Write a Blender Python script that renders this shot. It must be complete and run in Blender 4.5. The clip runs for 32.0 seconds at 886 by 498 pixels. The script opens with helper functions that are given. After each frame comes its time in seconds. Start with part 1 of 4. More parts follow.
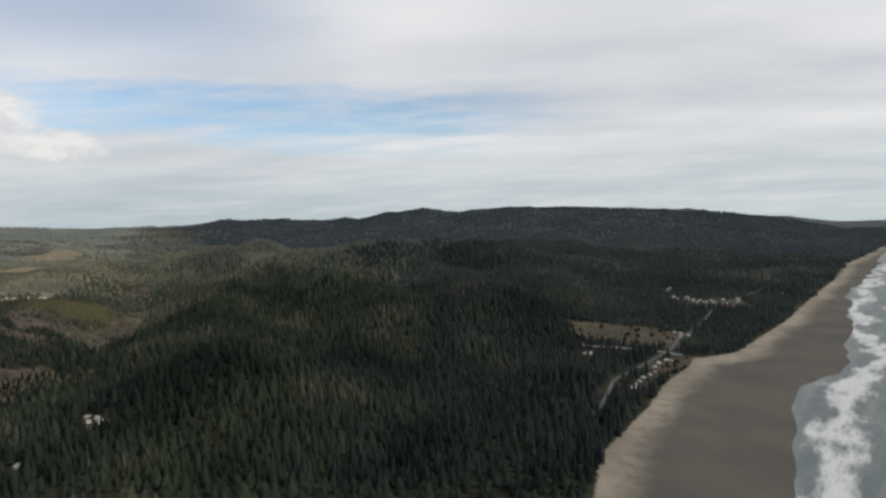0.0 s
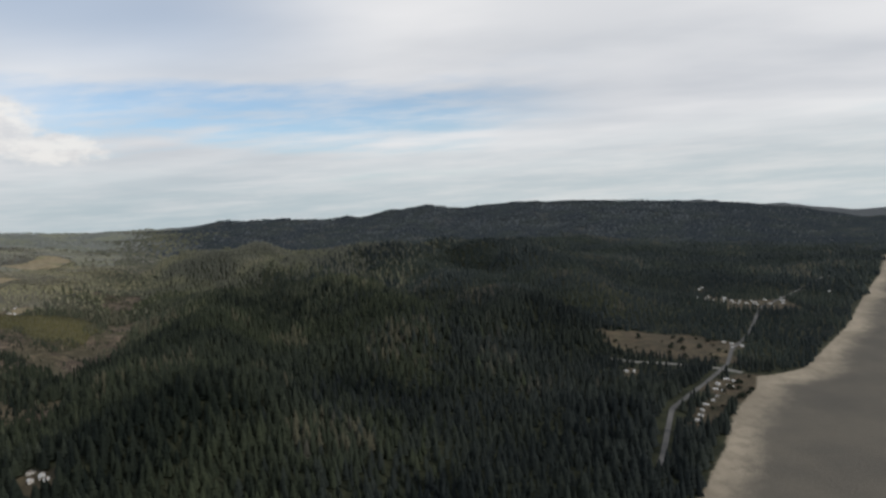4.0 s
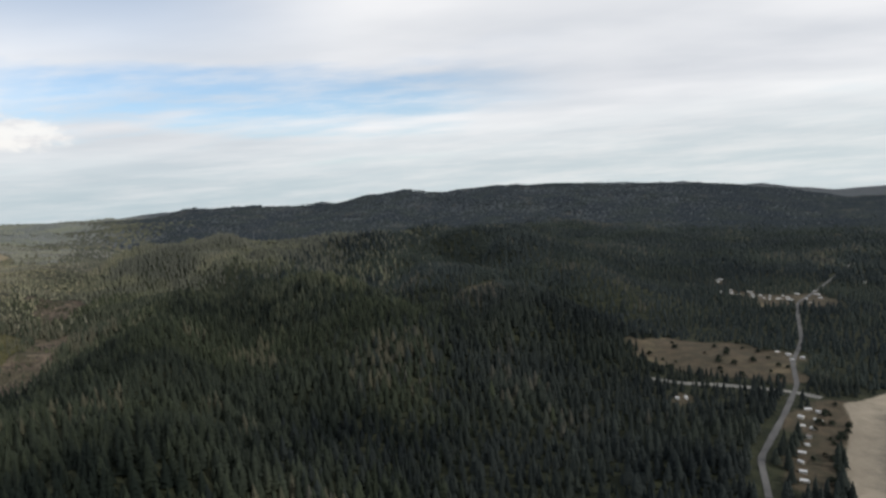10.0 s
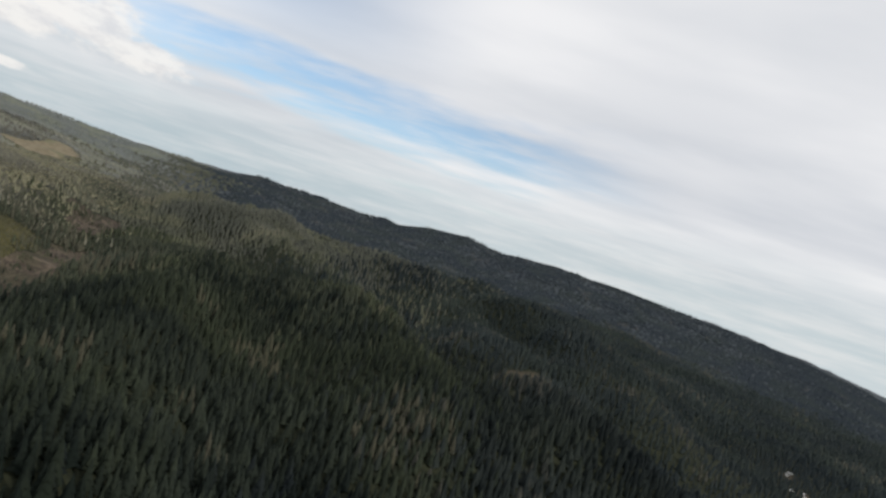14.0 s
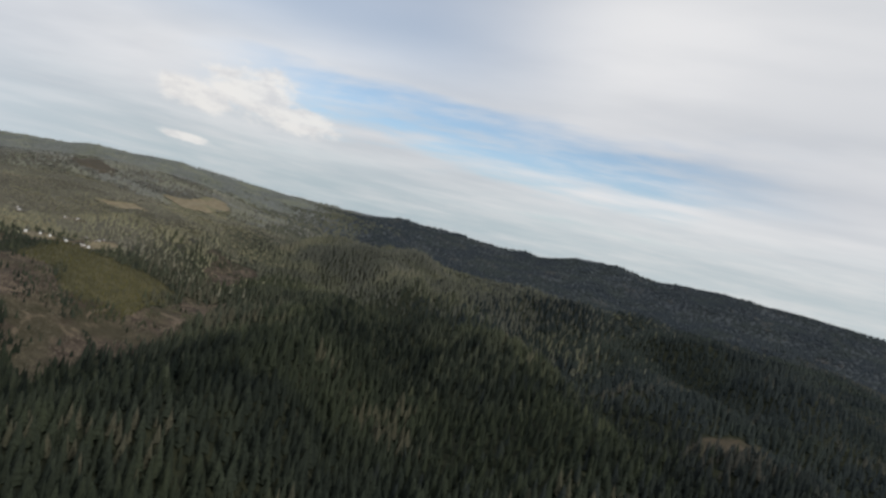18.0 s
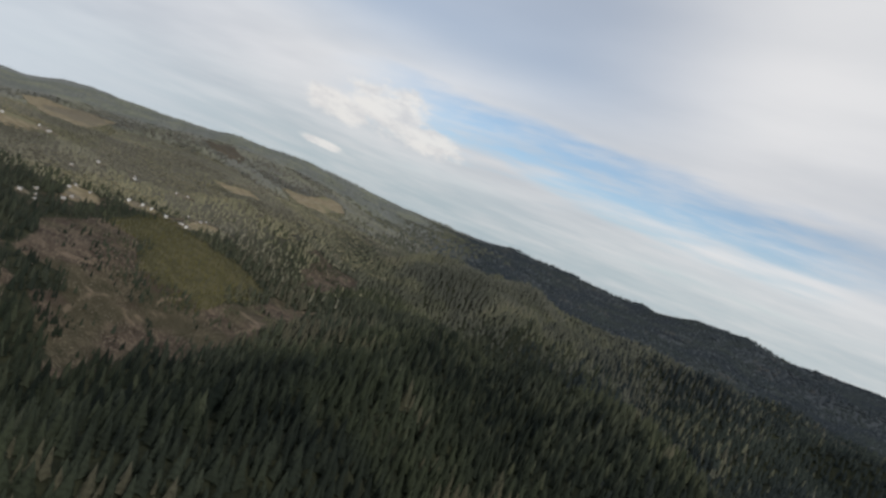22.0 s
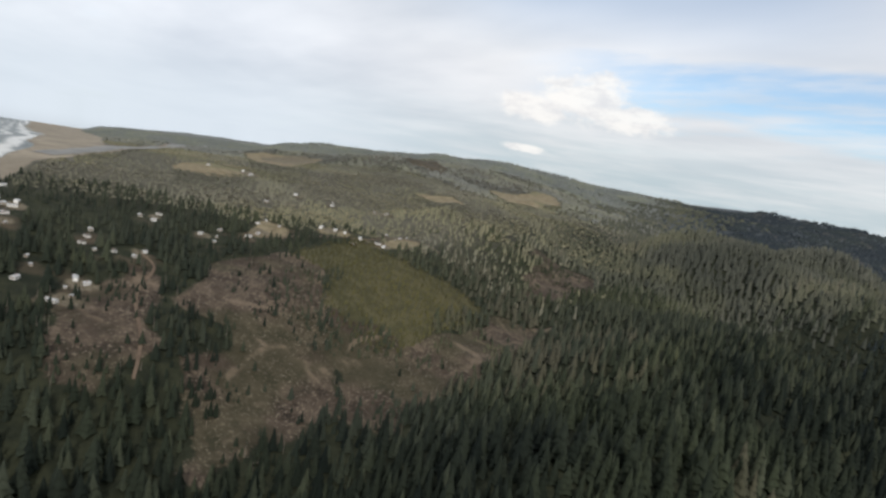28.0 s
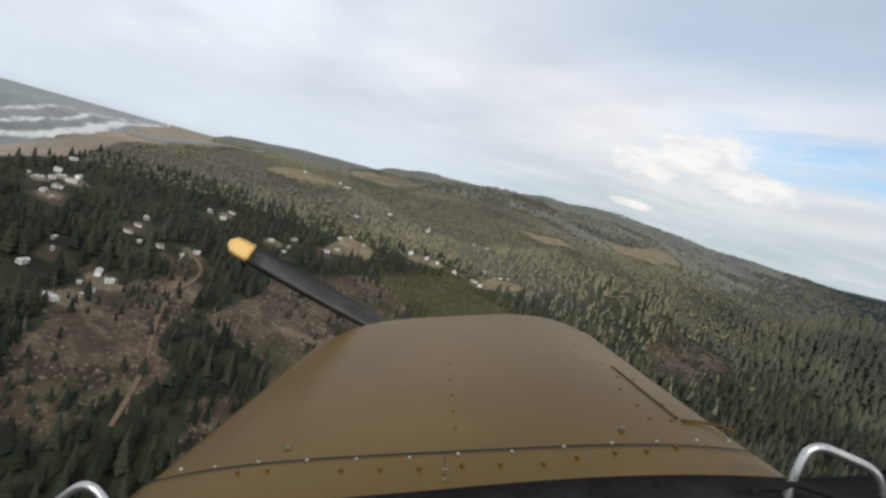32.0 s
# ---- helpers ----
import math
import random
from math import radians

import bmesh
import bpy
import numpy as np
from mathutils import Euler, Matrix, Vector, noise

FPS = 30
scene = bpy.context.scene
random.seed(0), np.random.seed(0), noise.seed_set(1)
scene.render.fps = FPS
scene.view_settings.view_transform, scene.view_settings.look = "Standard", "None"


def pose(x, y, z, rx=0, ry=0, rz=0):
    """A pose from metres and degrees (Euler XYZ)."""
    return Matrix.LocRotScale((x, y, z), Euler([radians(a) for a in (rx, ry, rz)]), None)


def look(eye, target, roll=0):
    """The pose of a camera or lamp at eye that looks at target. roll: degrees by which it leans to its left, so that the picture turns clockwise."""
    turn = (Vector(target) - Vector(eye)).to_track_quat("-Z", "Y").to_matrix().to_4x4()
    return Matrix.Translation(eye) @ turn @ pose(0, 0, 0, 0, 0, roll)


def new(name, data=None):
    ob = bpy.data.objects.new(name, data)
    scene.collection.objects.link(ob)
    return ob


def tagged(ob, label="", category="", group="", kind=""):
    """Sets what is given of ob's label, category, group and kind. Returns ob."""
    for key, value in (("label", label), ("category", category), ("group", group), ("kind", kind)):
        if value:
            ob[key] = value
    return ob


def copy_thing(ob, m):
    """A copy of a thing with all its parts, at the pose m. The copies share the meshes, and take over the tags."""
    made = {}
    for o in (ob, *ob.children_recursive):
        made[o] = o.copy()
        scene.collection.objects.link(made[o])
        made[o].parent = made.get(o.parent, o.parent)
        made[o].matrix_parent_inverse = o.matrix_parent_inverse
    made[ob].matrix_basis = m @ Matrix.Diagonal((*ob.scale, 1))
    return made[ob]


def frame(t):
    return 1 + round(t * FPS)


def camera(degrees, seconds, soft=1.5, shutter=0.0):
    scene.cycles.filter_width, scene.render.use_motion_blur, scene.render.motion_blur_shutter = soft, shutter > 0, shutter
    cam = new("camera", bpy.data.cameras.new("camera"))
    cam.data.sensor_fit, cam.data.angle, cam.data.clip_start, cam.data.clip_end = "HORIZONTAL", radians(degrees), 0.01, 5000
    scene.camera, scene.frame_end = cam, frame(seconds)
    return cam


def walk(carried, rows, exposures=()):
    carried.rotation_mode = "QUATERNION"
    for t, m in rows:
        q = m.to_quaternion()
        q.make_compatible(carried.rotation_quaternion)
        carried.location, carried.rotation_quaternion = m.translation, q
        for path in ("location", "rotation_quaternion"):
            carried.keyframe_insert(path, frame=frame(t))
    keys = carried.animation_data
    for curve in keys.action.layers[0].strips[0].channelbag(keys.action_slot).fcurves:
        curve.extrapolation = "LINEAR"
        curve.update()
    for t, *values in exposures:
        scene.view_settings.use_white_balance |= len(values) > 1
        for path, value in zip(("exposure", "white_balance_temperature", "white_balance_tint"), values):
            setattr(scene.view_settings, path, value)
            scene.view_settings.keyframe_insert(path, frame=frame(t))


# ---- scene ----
cam = camera(76.2, 32.0, soft=2.7)
# seconds, x, y, z, heading, pitch, roll
ROWS = [
    (0.0, -0.00, 0.00, 214.98, 2.30, -3.52, -2.45),
    (0.5, -2.39, 15.14, 215.07, 2.49, -3.54, -2.39),
    (1.0, -4.81, 30.24, 215.22, 2.71, -3.60, -2.52),
    (1.5, -7.32, 45.23, 215.47, 2.86, -3.65, -2.64),
    (2.0, -9.92, 60.04, 215.87, 2.83, -3.70, -2.63),
    (2.5, -12.62, 74.58, 216.43, 2.83, -3.67, -3.05),
    (3.0, -15.39, 88.79, 217.20, 2.76, -3.70, -2.90),
    (3.5, -18.22, 102.64, 218.22, 2.69, -3.80, -3.06),
    (4.5, -23.92, 129.45, 220.79, 2.57, -3.97, -4.42),
    (5.5, -29.21, 155.94, 223.12, 2.43, -4.15, -5.79),
    (6.0, -31.60, 169.31, 223.91, 2.10, -4.44, -6.19),
    (6.5, -33.86, 182.73, 224.49, 1.78, -4.85, -6.65),
    (7.0, -36.11, 196.09, 224.97, 1.60, -5.18, -7.19),
    (7.5, -38.48, 209.26, 225.43, 1.41, -5.37, -7.40),
    (8.0, -41.03, 222.15, 225.90, 1.21, -5.64, -7.85),
    (8.5, -43.81, 234.72, 226.31, 1.11, -5.82, -8.06),
    (9.0, -46.84, 246.98, 226.58, 0.91, -5.96, -7.48),
    (9.5, -50.18, 259.03, 226.61, 0.57, -5.92, -6.65),
    (10.0, -53.90, 271.04, 226.38, 0.27, -5.68, -4.26),
    (10.5, -58.05, 283.23, 225.89, 0.41, -5.38, -1.53),
    (11.0, -62.65, 295.81, 225.23, 0.59, -4.98, 2.80),
    (11.5, -67.68, 308.92, 224.51, 0.56, -4.35, 7.38),
    (12.0, -73.04, 322.62, 223.84, 0.57, -3.68, 10.86),
    (12.5, -78.57, 336.94, 223.31, 1.41, -2.91, 13.25),
    (13.0, -84.06, 351.84, 222.94, 2.44, -2.44, 15.25),
    (13.5, -89.26, 367.35, 222.68, 3.80, -1.80, 16.49),
    (14.0, -93.90, 383.55, 222.44, 5.27, -1.24, 17.20),
    (14.5, -97.83, 400.47, 222.13, 7.27, -0.68, 18.25),
    (15.5, -103.93, 436.03, 221.13, 11.50, -0.88, 19.38),
    (16.5, -110.41, 471.68, 219.88, 15.73, -1.07, 20.43),
    (17.0, -114.90, 488.68, 219.27, 17.56, -1.08, 18.69),
    (17.5, -120.50, 504.99, 218.67, 18.70, -1.42, 15.74),
    (18.0, -127.15, 520.65, 218.03, 19.81, -1.65, 13.53),
    (18.5, -134.69, 535.81, 217.30, 20.97, -1.91, 12.63),
    (19.0, -142.99, 550.57, 216.46, 22.36, -1.99, 13.29),
    (19.5, -151.93, 565.06, 215.50, 23.55, -2.24, 15.33),
    (20.0, -161.39, 579.37, 214.44, 24.68, -2.11, 18.13),
    (20.5, -171.28, 593.65, 213.32, 25.91, -1.71, 20.39),
    (21.0, -181.46, 608.00, 212.13, 27.40, -1.50, 21.20),
    (21.5, -191.77, 622.51, 210.86, 29.07, -1.51, 21.66),
    (22.0, -202.09, 637.14, 209.44, 30.88, -2.23, 22.20),
    (22.5, -212.32, 651.77, 207.82, 33.07, -3.34, 22.95),
    (23.0, -222.44, 666.17, 205.93, 35.41, -4.38, 22.65),
    (23.5, -232.48, 680.10, 203.75, 37.73, -5.45, 22.12),
    (24.0, -242.50, 693.30, 201.32, 40.14, -6.40, 20.75),
    (24.5, -252.57, 705.60, 198.72, 42.28, -6.91, 20.17),
    (25.0, -262.77, 716.95, 196.04, 43.83, -7.02, 18.71),
    (25.5, -273.11, 727.42, 193.38, 45.07, -7.11, 17.53),
    (26.5, -294.16, 746.45, 188.31, 47.79, -7.77, 14.56),
    (27.5, -315.16, 763.71, 183.71, 50.52, -8.42, 11.59),
    (28.0, -325.46, 771.66, 181.62, 52.00, -8.41, 10.30),
    (28.5, -335.64, 779.08, 179.67, 53.28, -8.20, 10.22),
    (29.0, -345.84, 786.00, 177.79, 54.10, -8.07, 9.35),
    (29.5, -356.29, 792.49, 175.90, 54.63, -8.09, 8.60),
    (30.0, -367.23, 798.67, 173.93, 55.29, -8.06, 8.93),
    (30.5, -378.82, 804.65, 171.82, 56.70, -7.90, 10.15),
    (31.0, -391.04, 810.52, 169.54, 58.58, -7.78, 11.67),
    (31.5, -403.77, 816.31, 167.14, 60.48, -7.60, 13.96),
    (32.0, -416.77, 822.06, 164.67, 62.14, -6.75, 16.75),
]
walk(cam, [(t, Matrix.Translation((x, y, z)) @ pose(0, 0, 0, 0, 0, yaw) @ pose(0, 0, 0, 90 + pitch, 0, 0) @ pose(0, 0, 0, 0, 0, roll))
           for t, x, y, z, yaw, pitch, roll in ROWS],
     [(0.0, -0.15), (4.0, -0.14), (7.0, 0.0), (10.0, 0.06), (13.0, 0.0), (17.0, -0.16), (20.0, -0.20), (23.0, -0.24), (25.0, 0.0), (28.0, 0.08), (32.0, 0.04)])

# ---- world, sun ----
world = bpy.data.worlds.new("sky")
scene.world = world
world.use_nodes = True


def nodes_of(owner):
    nt = owner.node_tree
    nt.nodes.clear()

    def add(kind, **kw):
        n = nt.nodes.new(kind)
        for k, v in kw.items():
            if k in n.inputs:
                n.inputs[k].default_value = v
        return n

    def link(a, b):
        nt.links.new(a, b)

    def math_(op, a, b=None, c=None, clamp=False):
        n = nt.nodes.new("ShaderNodeMath")
        n.operation, n.use_clamp = op, clamp
        for i, v in enumerate((a, b, c)):
            if v is None:
                continue
            if isinstance(v, (int, float)):
                n.inputs[i].default_value = v
            else:
                nt.links.new(v, n.inputs[i])
        return n.outputs[0]

    def mix(fac, a, b, blend="MIX"):
        n = nt.nodes.new("ShaderNodeMix")
        n.data_type, n.blend_type = "RGBA", blend
        for i, v in ((0, fac), (6, a), (7, b)):
            if isinstance(v, (int, float)):
                n.inputs[i].default_value = v
            elif isinstance(v, tuple):
                n.inputs[i].default_value = (*v, 1)[:4]
            else:
                nt.links.new(v, n.inputs[i])
        return n.outputs[2]

    def ramp(fac, lo, hi):
        n = nt.nodes.new("ShaderNodeMapRange")
        n.interpolation_type = "SMOOTHSTEP"
        nt.links.new(fac, n.inputs[0])
        n.inputs[1].default_value, n.inputs[2].default_value = lo, hi
        return n.outputs[0]

    def noise_(vec, scale, detail=4.0, rough=0.55):
        n = nt.nodes.new("ShaderNodeTexNoise")
        n.inputs["Scale"].default_value, n.inputs["Detail"].default_value = scale, detail
        n.inputs["Roughness"].default_value = rough
        if vec is not None:
            nt.links.new(vec, n.inputs["Vector"])
        return n.outputs[0]

    return nt, add, link, math_, mix, ramp, noise_


def make_sky():
    nt, add, link, math_, mix, ramp, noise_ = nodes_of(world)
    coord = nt.nodes.new("ShaderNodeTexCoord")
    sep = nt.nodes.new("ShaderNodeSeparateXYZ")
    link(coord.outputs["Generated"], sep.inputs[0])
    x, y, z = sep.outputs
    zz = math_("ADD", math_("MAXIMUM", z, 0.0), 0.1)
    comb = nt.nodes.new("ShaderNodeCombineXYZ")
    link(math_("DIVIDE", x, zz), comb.inputs[0])
    link(math_("DIVIDE", y, zz), comb.inputs[1])
    flat = comb.outputs[0]
    turn = nt.nodes.new("ShaderNodeMapping")
    turn.inputs["Rotation"].default_value = (0, 0, radians(-28))
    turn.inputs["Scale"].default_value = (0.6, 1.15, 1)
    link(flat, turn.inputs[0])
    streak = turn.outputs[0]
    big = noise_(streak, 0.5, 3, 0.5)
    mid = noise_(streak, 1.5, 4, 0.5)
    fine = noise_(streak, 1.6, 4, 0.5)
    sky = nt.nodes.new("ShaderNodeTexSky")
    sky.sky_type, sky.sun_disc = "NISHITA", False
    sky.sun_elevation, sky.sun_rotation = radians(SUN_EL), radians(SUN_AZ)
    blue = mix(1.0, sky.outputs[0], (0.120, 0.139, 0.149), "MULTIPLY")
    # elevation and heading of the direction
    el = math_("MULTIPLY", math_("ARCSINE", z), 57.2958)
    az = math_("MULTIPLY", math_("ARCTAN2", math_("MULTIPLY", x, -1.0), y), 57.2958)
    wob = math_("MULTIPLY", math_("SUBTRACT", mid, 0.5), 9.0)
    # long opening in the overcast
    d = math_("ABSOLUTE", math_("ADD", math_("SUBTRACT", el, 10.0), wob))
    gap = math_("SUBTRACT", 1.0, ramp(d, 1.0, 4.2))
    side = math_("SUBTRACT", 1.0, ramp(math_("ABSOLUTE", math_("SUBTRACT", az, 17.0)), 12.0, 34.0))
    wisp = ramp(noise_(streak, 2.6, 6, 0.62), 0.34, 0.62)
    gap = math_("MULTIPLY", math_("MULTIPLY", gap, side), math_("ADD", 0.42, math_("MULTIPLY", wisp, 0.40)))
    holes = math_("MULTIPLY", ramp(big, 0.60, 0.75), 0.45)
    gap = math_("MAXIMUM", gap, holes)
    thin = math_("MULTIPLY", math_("SUBTRACT", 1.0, ramp(math_("ABSOLUTE", math_("SUBTRACT", el, 22.0)), 3.0, 12.0)),
                 math_("SUBTRACT", 1.0, ramp(math_("ABSOLUTE", math_("SUBTRACT", az, 36.0)), 8.0, 32.0)))
    gap = math_("MAXIMUM", gap, math_("MULTIPLY", thin, 0.42))
    # overcast sheet, lighter and darker bands
    shade = math_("ADD", math_("MULTIPLY", ramp(big, 0.3, 0.7), 0.72), math_("MULTIPLY", ramp(fine, 0.3, 0.7), 0.28))
    cloud = mix(shade, (0.62, 0.65, 0.70), (0.96, 0.955, 0.965))
    cloud = mix(math_("MULTIPLY", thin, 0.35), cloud, (0.50, 0.54, 0.60))
    # pale air low over the horizon, with thin flat cloud bars
    low = math_("SUBTRACT", 1.0, ramp(el, 0.5, 9.5))
    bars = nt.nodes.new("ShaderNodeCombineXYZ")
    link(math_("MULTIPLY", az, 0.075), bars.inputs[0])
    link(math_("MULTIPLY", el, 0.75), bars.inputs[1])
    bar = ramp(noise_(bars.outputs[0], 1.1, 6, 0.66), 0.36, 0.70)
    air = mix(bar, (0.55, 0.635, 0.665), (0.72, 0.755, 0.76))
    teal = mix(bar, (0.45, 0.555, 0.60), (0.62, 0.675, 0.70))
    air = mix(ramp(az, -12.0, 24.0), air, teal)
    air = mix(ramp(az, 42.0, 76.0), air, (0.68, 0.755, 0.83))
    cloud = mix(ramp(az, 40.0, 80.0), cloud, mix(1.0, cloud, (0.93, 0.975, 1.03), "MULTIPLY"))
    colour = mix(gap, cloud, blue)
    colour = mix(math_("MULTIPLY", low, 0.85), colour, air)
    # heaped cloud
    puff = None
    for a0, e0, wa, we in ((41.0, 8.5, 5.8, 2.9), (36.0, 7.2, 4.4, 1.7), (45.5, 6.9, 4.8, 1.8), (45.8, 3.0, 2.6, 0.55)):
        da = math_("DIVIDE", math_("SUBTRACT", az, a0), wa)
        de = math_("DIVIDE", math_("SUBTRACT", el, e0), we)
        r = math_("SQRT", math_("ADD", math_("MULTIPLY", da, da), math_("MULTIPLY", de, de)))
        p = math_("SUBTRACT", 1.0, r)
        puff = p if puff is None else math_("MAXIMUM", puff, p)
    lump = nt.nodes.new("ShaderNodeCombineXYZ")
    link(math_("MULTIPLY", az, 0.26), lump.inputs[0])
    link(math_("MULTIPLY", el, 0.52), lump.inputs[1])
    puff = math_("ADD", puff, math_("MULTIPLY", math_("SUBTRACT", noise_(lump.outputs[0], 1.15, 7, 0.62), 0.5), 1.45))
    heap = ramp(puff, 0.06, 0.50)
    tone = ramp(noise_(lump.outputs[0], 1.5, 6, 0.6), 0.28, 0.60)
    colour = mix(math_("MULTIPLY", heap, 0.82), colour, mix(tone, (0.76, 0.75, 0.76), (0.97, 0.945, 0.91)))
    ground = ramp(z, -0.12, -0.02)
    colour = mix(ground, (0.10, 0.11, 0.11), colour)
    bg = nt.nodes.new("ShaderNodeBackground")
    link(colour, bg.inputs[0])
    bg.inputs[1].default_value = 1.0
    out = nt.nodes.new("ShaderNodeOutputWorld")
    link(bg.outputs[0], out.inputs[0])


SUN_EL, SUN_AZ = 36.0, 118.0
make_sky()
sun = new("sun", bpy.data.lights.new("sun", "SUN"))
sun.data.energy, sun.data.angle, sun.data.color = 2.3, radians(5), (1.0, 0.95, 0.88)
sun.matrix_world = look((0, 0, 0), (-math.sin(radians(SUN_AZ)) * math.cos(radians(SUN_EL)),
                                    -math.cos(radians(SUN_AZ)) * math.cos(radians(SUN_EL)), -math.sin(radians(SUN_EL))))


# ---- materials ----
def material(name, build, rough=0.8, bump=0.0, spec=0.3):
    m = bpy.data.materials.new(name)
    m.use_nodes = True
    tools = nodes_of(m)
    nt, add, link = tools[0], tools[1], tools[2]
    bsdf = nt.nodes.new("ShaderNodeBsdfPrincipled")
    out = nt.nodes.new("ShaderNodeOutputMaterial")
    link(bsdf.outputs[0], out.inputs[0])
    bsdf.inputs["Roughness"].default_value = rough
    bsdf.inputs["Specular IOR Level"].default_value = spec
    pos = nt.nodes.new("ShaderNodeNewGeometry").outputs["Position"]
    made = build(tools, pos)
    colour, height = made if isinstance(made, tuple) and len(made) == 2 and not isinstance(made[0], float) else (made, None)
    if isinstance(colour, tuple):
        bsdf.inputs["Base Color"].default_value = (*colour, 1)
    else:
        link(colour, bsdf.inputs["Base Color"])
    if height is not None and bump:
        b = nt.nodes.new("ShaderNodeBump")
        b.inputs["Strength"].default_value, b.inputs["Distance"].default_value = 1.0, bump
        link(height, b.inputs["Height"])
        link(b.outputs[0], bsdf.inputs["Normal"])
    return m


def attr(tools, name):
    n = tools[0].nodes.new("ShaderNodeAttribute")
    n.attribute_name = name
    return n.outputs["Fac"]


def plain(a, b, scale, rough=0.7, bump=0.0, spec=0.3, name="paint"):
    """Two tones broken up by noise at two scales."""
    def build(tools, pos):
        nt, add, link, math_, mix, ramp, noise_ = tools
        n = math_("ADD", math_("MULTIPLY", noise_(pos, scale, 6), 0.6), math_("MULTIPLY", noise_(pos, scale * 7, 4), 0.4))
        return mix(ramp(n, 0.35, 0.65), a, b), n
    return material(name, build, rough, bump, spec)


def ground_build(tools, pos):
    nt, add, link, math_, mix, ramp, noise_ = tools
    n1, n2, n3 = noise_(pos, 0.012, 5), noise_(pos, 0.07, 6, 0.65), noise_(pos, 0.45, 5, 0.65)
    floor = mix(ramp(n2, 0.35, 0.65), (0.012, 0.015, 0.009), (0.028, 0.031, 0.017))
    # cut-over: slash, bare soil, dead grass
    slash = mix(ramp(n2, 0.35, 0.62), (0.026, 0.020, 0.015), (0.078, 0.060, 0.044))
    slash = mix(ramp(n3, 0.53, 0.66), slash, (0.168, 0.136, 0.104))
    slash = mix(math_("MULTIPLY", ramp(noise_(pos, 0.022, 4, 0.6), 0.46, 0.60), 0.7), slash, (0.036, 0.027, 0.020))
    slash = mix(math_("MULTIPLY", ramp(n1, 0.45, 0.58), 0.38), slash, (0.040, 0.044, 0.020))
    cell = nt.nodes.new("ShaderNodeTexVoronoi")
    cell.feature = "DISTANCE_TO_EDGE"
    cell.inputs["Scale"].default_value = 0.021
    warp = nt.nodes.new("ShaderNodeVectorMath")
    warp.operation = "MULTIPLY_ADD"
    jig = nt.nodes.new("ShaderNodeTexNoise")
    jig.inputs["Scale"].default_value = 0.03
    link(pos, jig.inputs["Vector"])
    link(jig.outputs["Color"], warp.inputs[0])
    warp.inputs[1].default_value = (26, 26, 0)
    link(pos, warp.inputs[2])
    link(warp.outputs[0], cell.inputs["Vector"])
    trail = math_("MULTIPLY", math_("SUBTRACT", 1.0, ramp(cell.outputs["Distance"], 0.005, 0.09)), ramp(noise_(pos, 0.03, 5, 0.6), 0.46, 0.62))
    slash = mix(math_("MULTIPLY", trail, 0.6), slash, (0.17, 0.132, 0.095))
    grass = mix(ramp(n2, 0.38, 0.62), (0.064, 0.050, 0.034), (0.038, 0.034, 0.022))
    grass = mix(ramp(n1, 0.55, 0.68), grass, (0.100, 0.082, 0.052))
    sand = mix(ramp(n1, 0.4, 0.6), (0.185, 0.161, 0.126), (0.255, 0.222, 0.173))
    sand = mix(math_("MULTIPLY", ramp(n2, 0.45, 0.6), 0.35), sand, (0.135, 0.116, 0.090))
    wet = mix(ramp(n1, 0.30, 0.70), (0.072, 0.067, 0.058), (0.096, 0.087, 0.072))
    young = mix(ramp(n2, 0.4, 0.62), (0.048, 0.047, 0.024), (0.076, 0.069, 0.037))
    edge = math_("MULTIPLY", math_("SUBTRACT", math_("ADD", math_("MULTIPLY", n2, 0.6), math_("MULTIPLY", n3, 0.4)), 0.5), 0.9)

    def over(colour, name, top):
        f = ramp(math_("ADD", attr(tools, name), edge), *((0.15, 0.85) if name == "wet" else (0.4, 0.6)))
        return mix(f, colour, top)

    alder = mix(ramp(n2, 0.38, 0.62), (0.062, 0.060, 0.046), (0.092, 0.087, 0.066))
    # far ground turns bluish or pale: distance haze put into its colour
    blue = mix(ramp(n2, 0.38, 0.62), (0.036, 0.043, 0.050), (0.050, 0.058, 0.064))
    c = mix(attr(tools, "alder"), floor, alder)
    c = mix(attr(tools, "far_haze"), c, mix(attr(tools, "alder"), blue, mix(ramp(n2, 0.38, 0.62), (0.105, 0.114, 0.108), (0.135, 0.143, 0.134))))
    c = over(c, "young", young)
    c = over(c, "cut", slash)
    c = over(c, "field", grass)
    straw = mix(ramp(n2, 0.38, 0.62), (0.135, 0.110, 0.068), (0.205, 0.172, 0.112))
    c = over(c, "pasture", mix(ramp(n1, 0.5, 0.62), straw, (0.135, 0.124, 0.073)))
    c = over(c, "yard", mix(ramp(n3, 0.4, 0.6), (0.088, 0.074, 0.050), (0.155, 0.134, 0.098)))
    c = over(c, "sand", sand)
    c = over(c, "wet", wet)
    return c, n3


M_GROUND = material("ground", ground_build, 0.9, 0.8, 0.15)


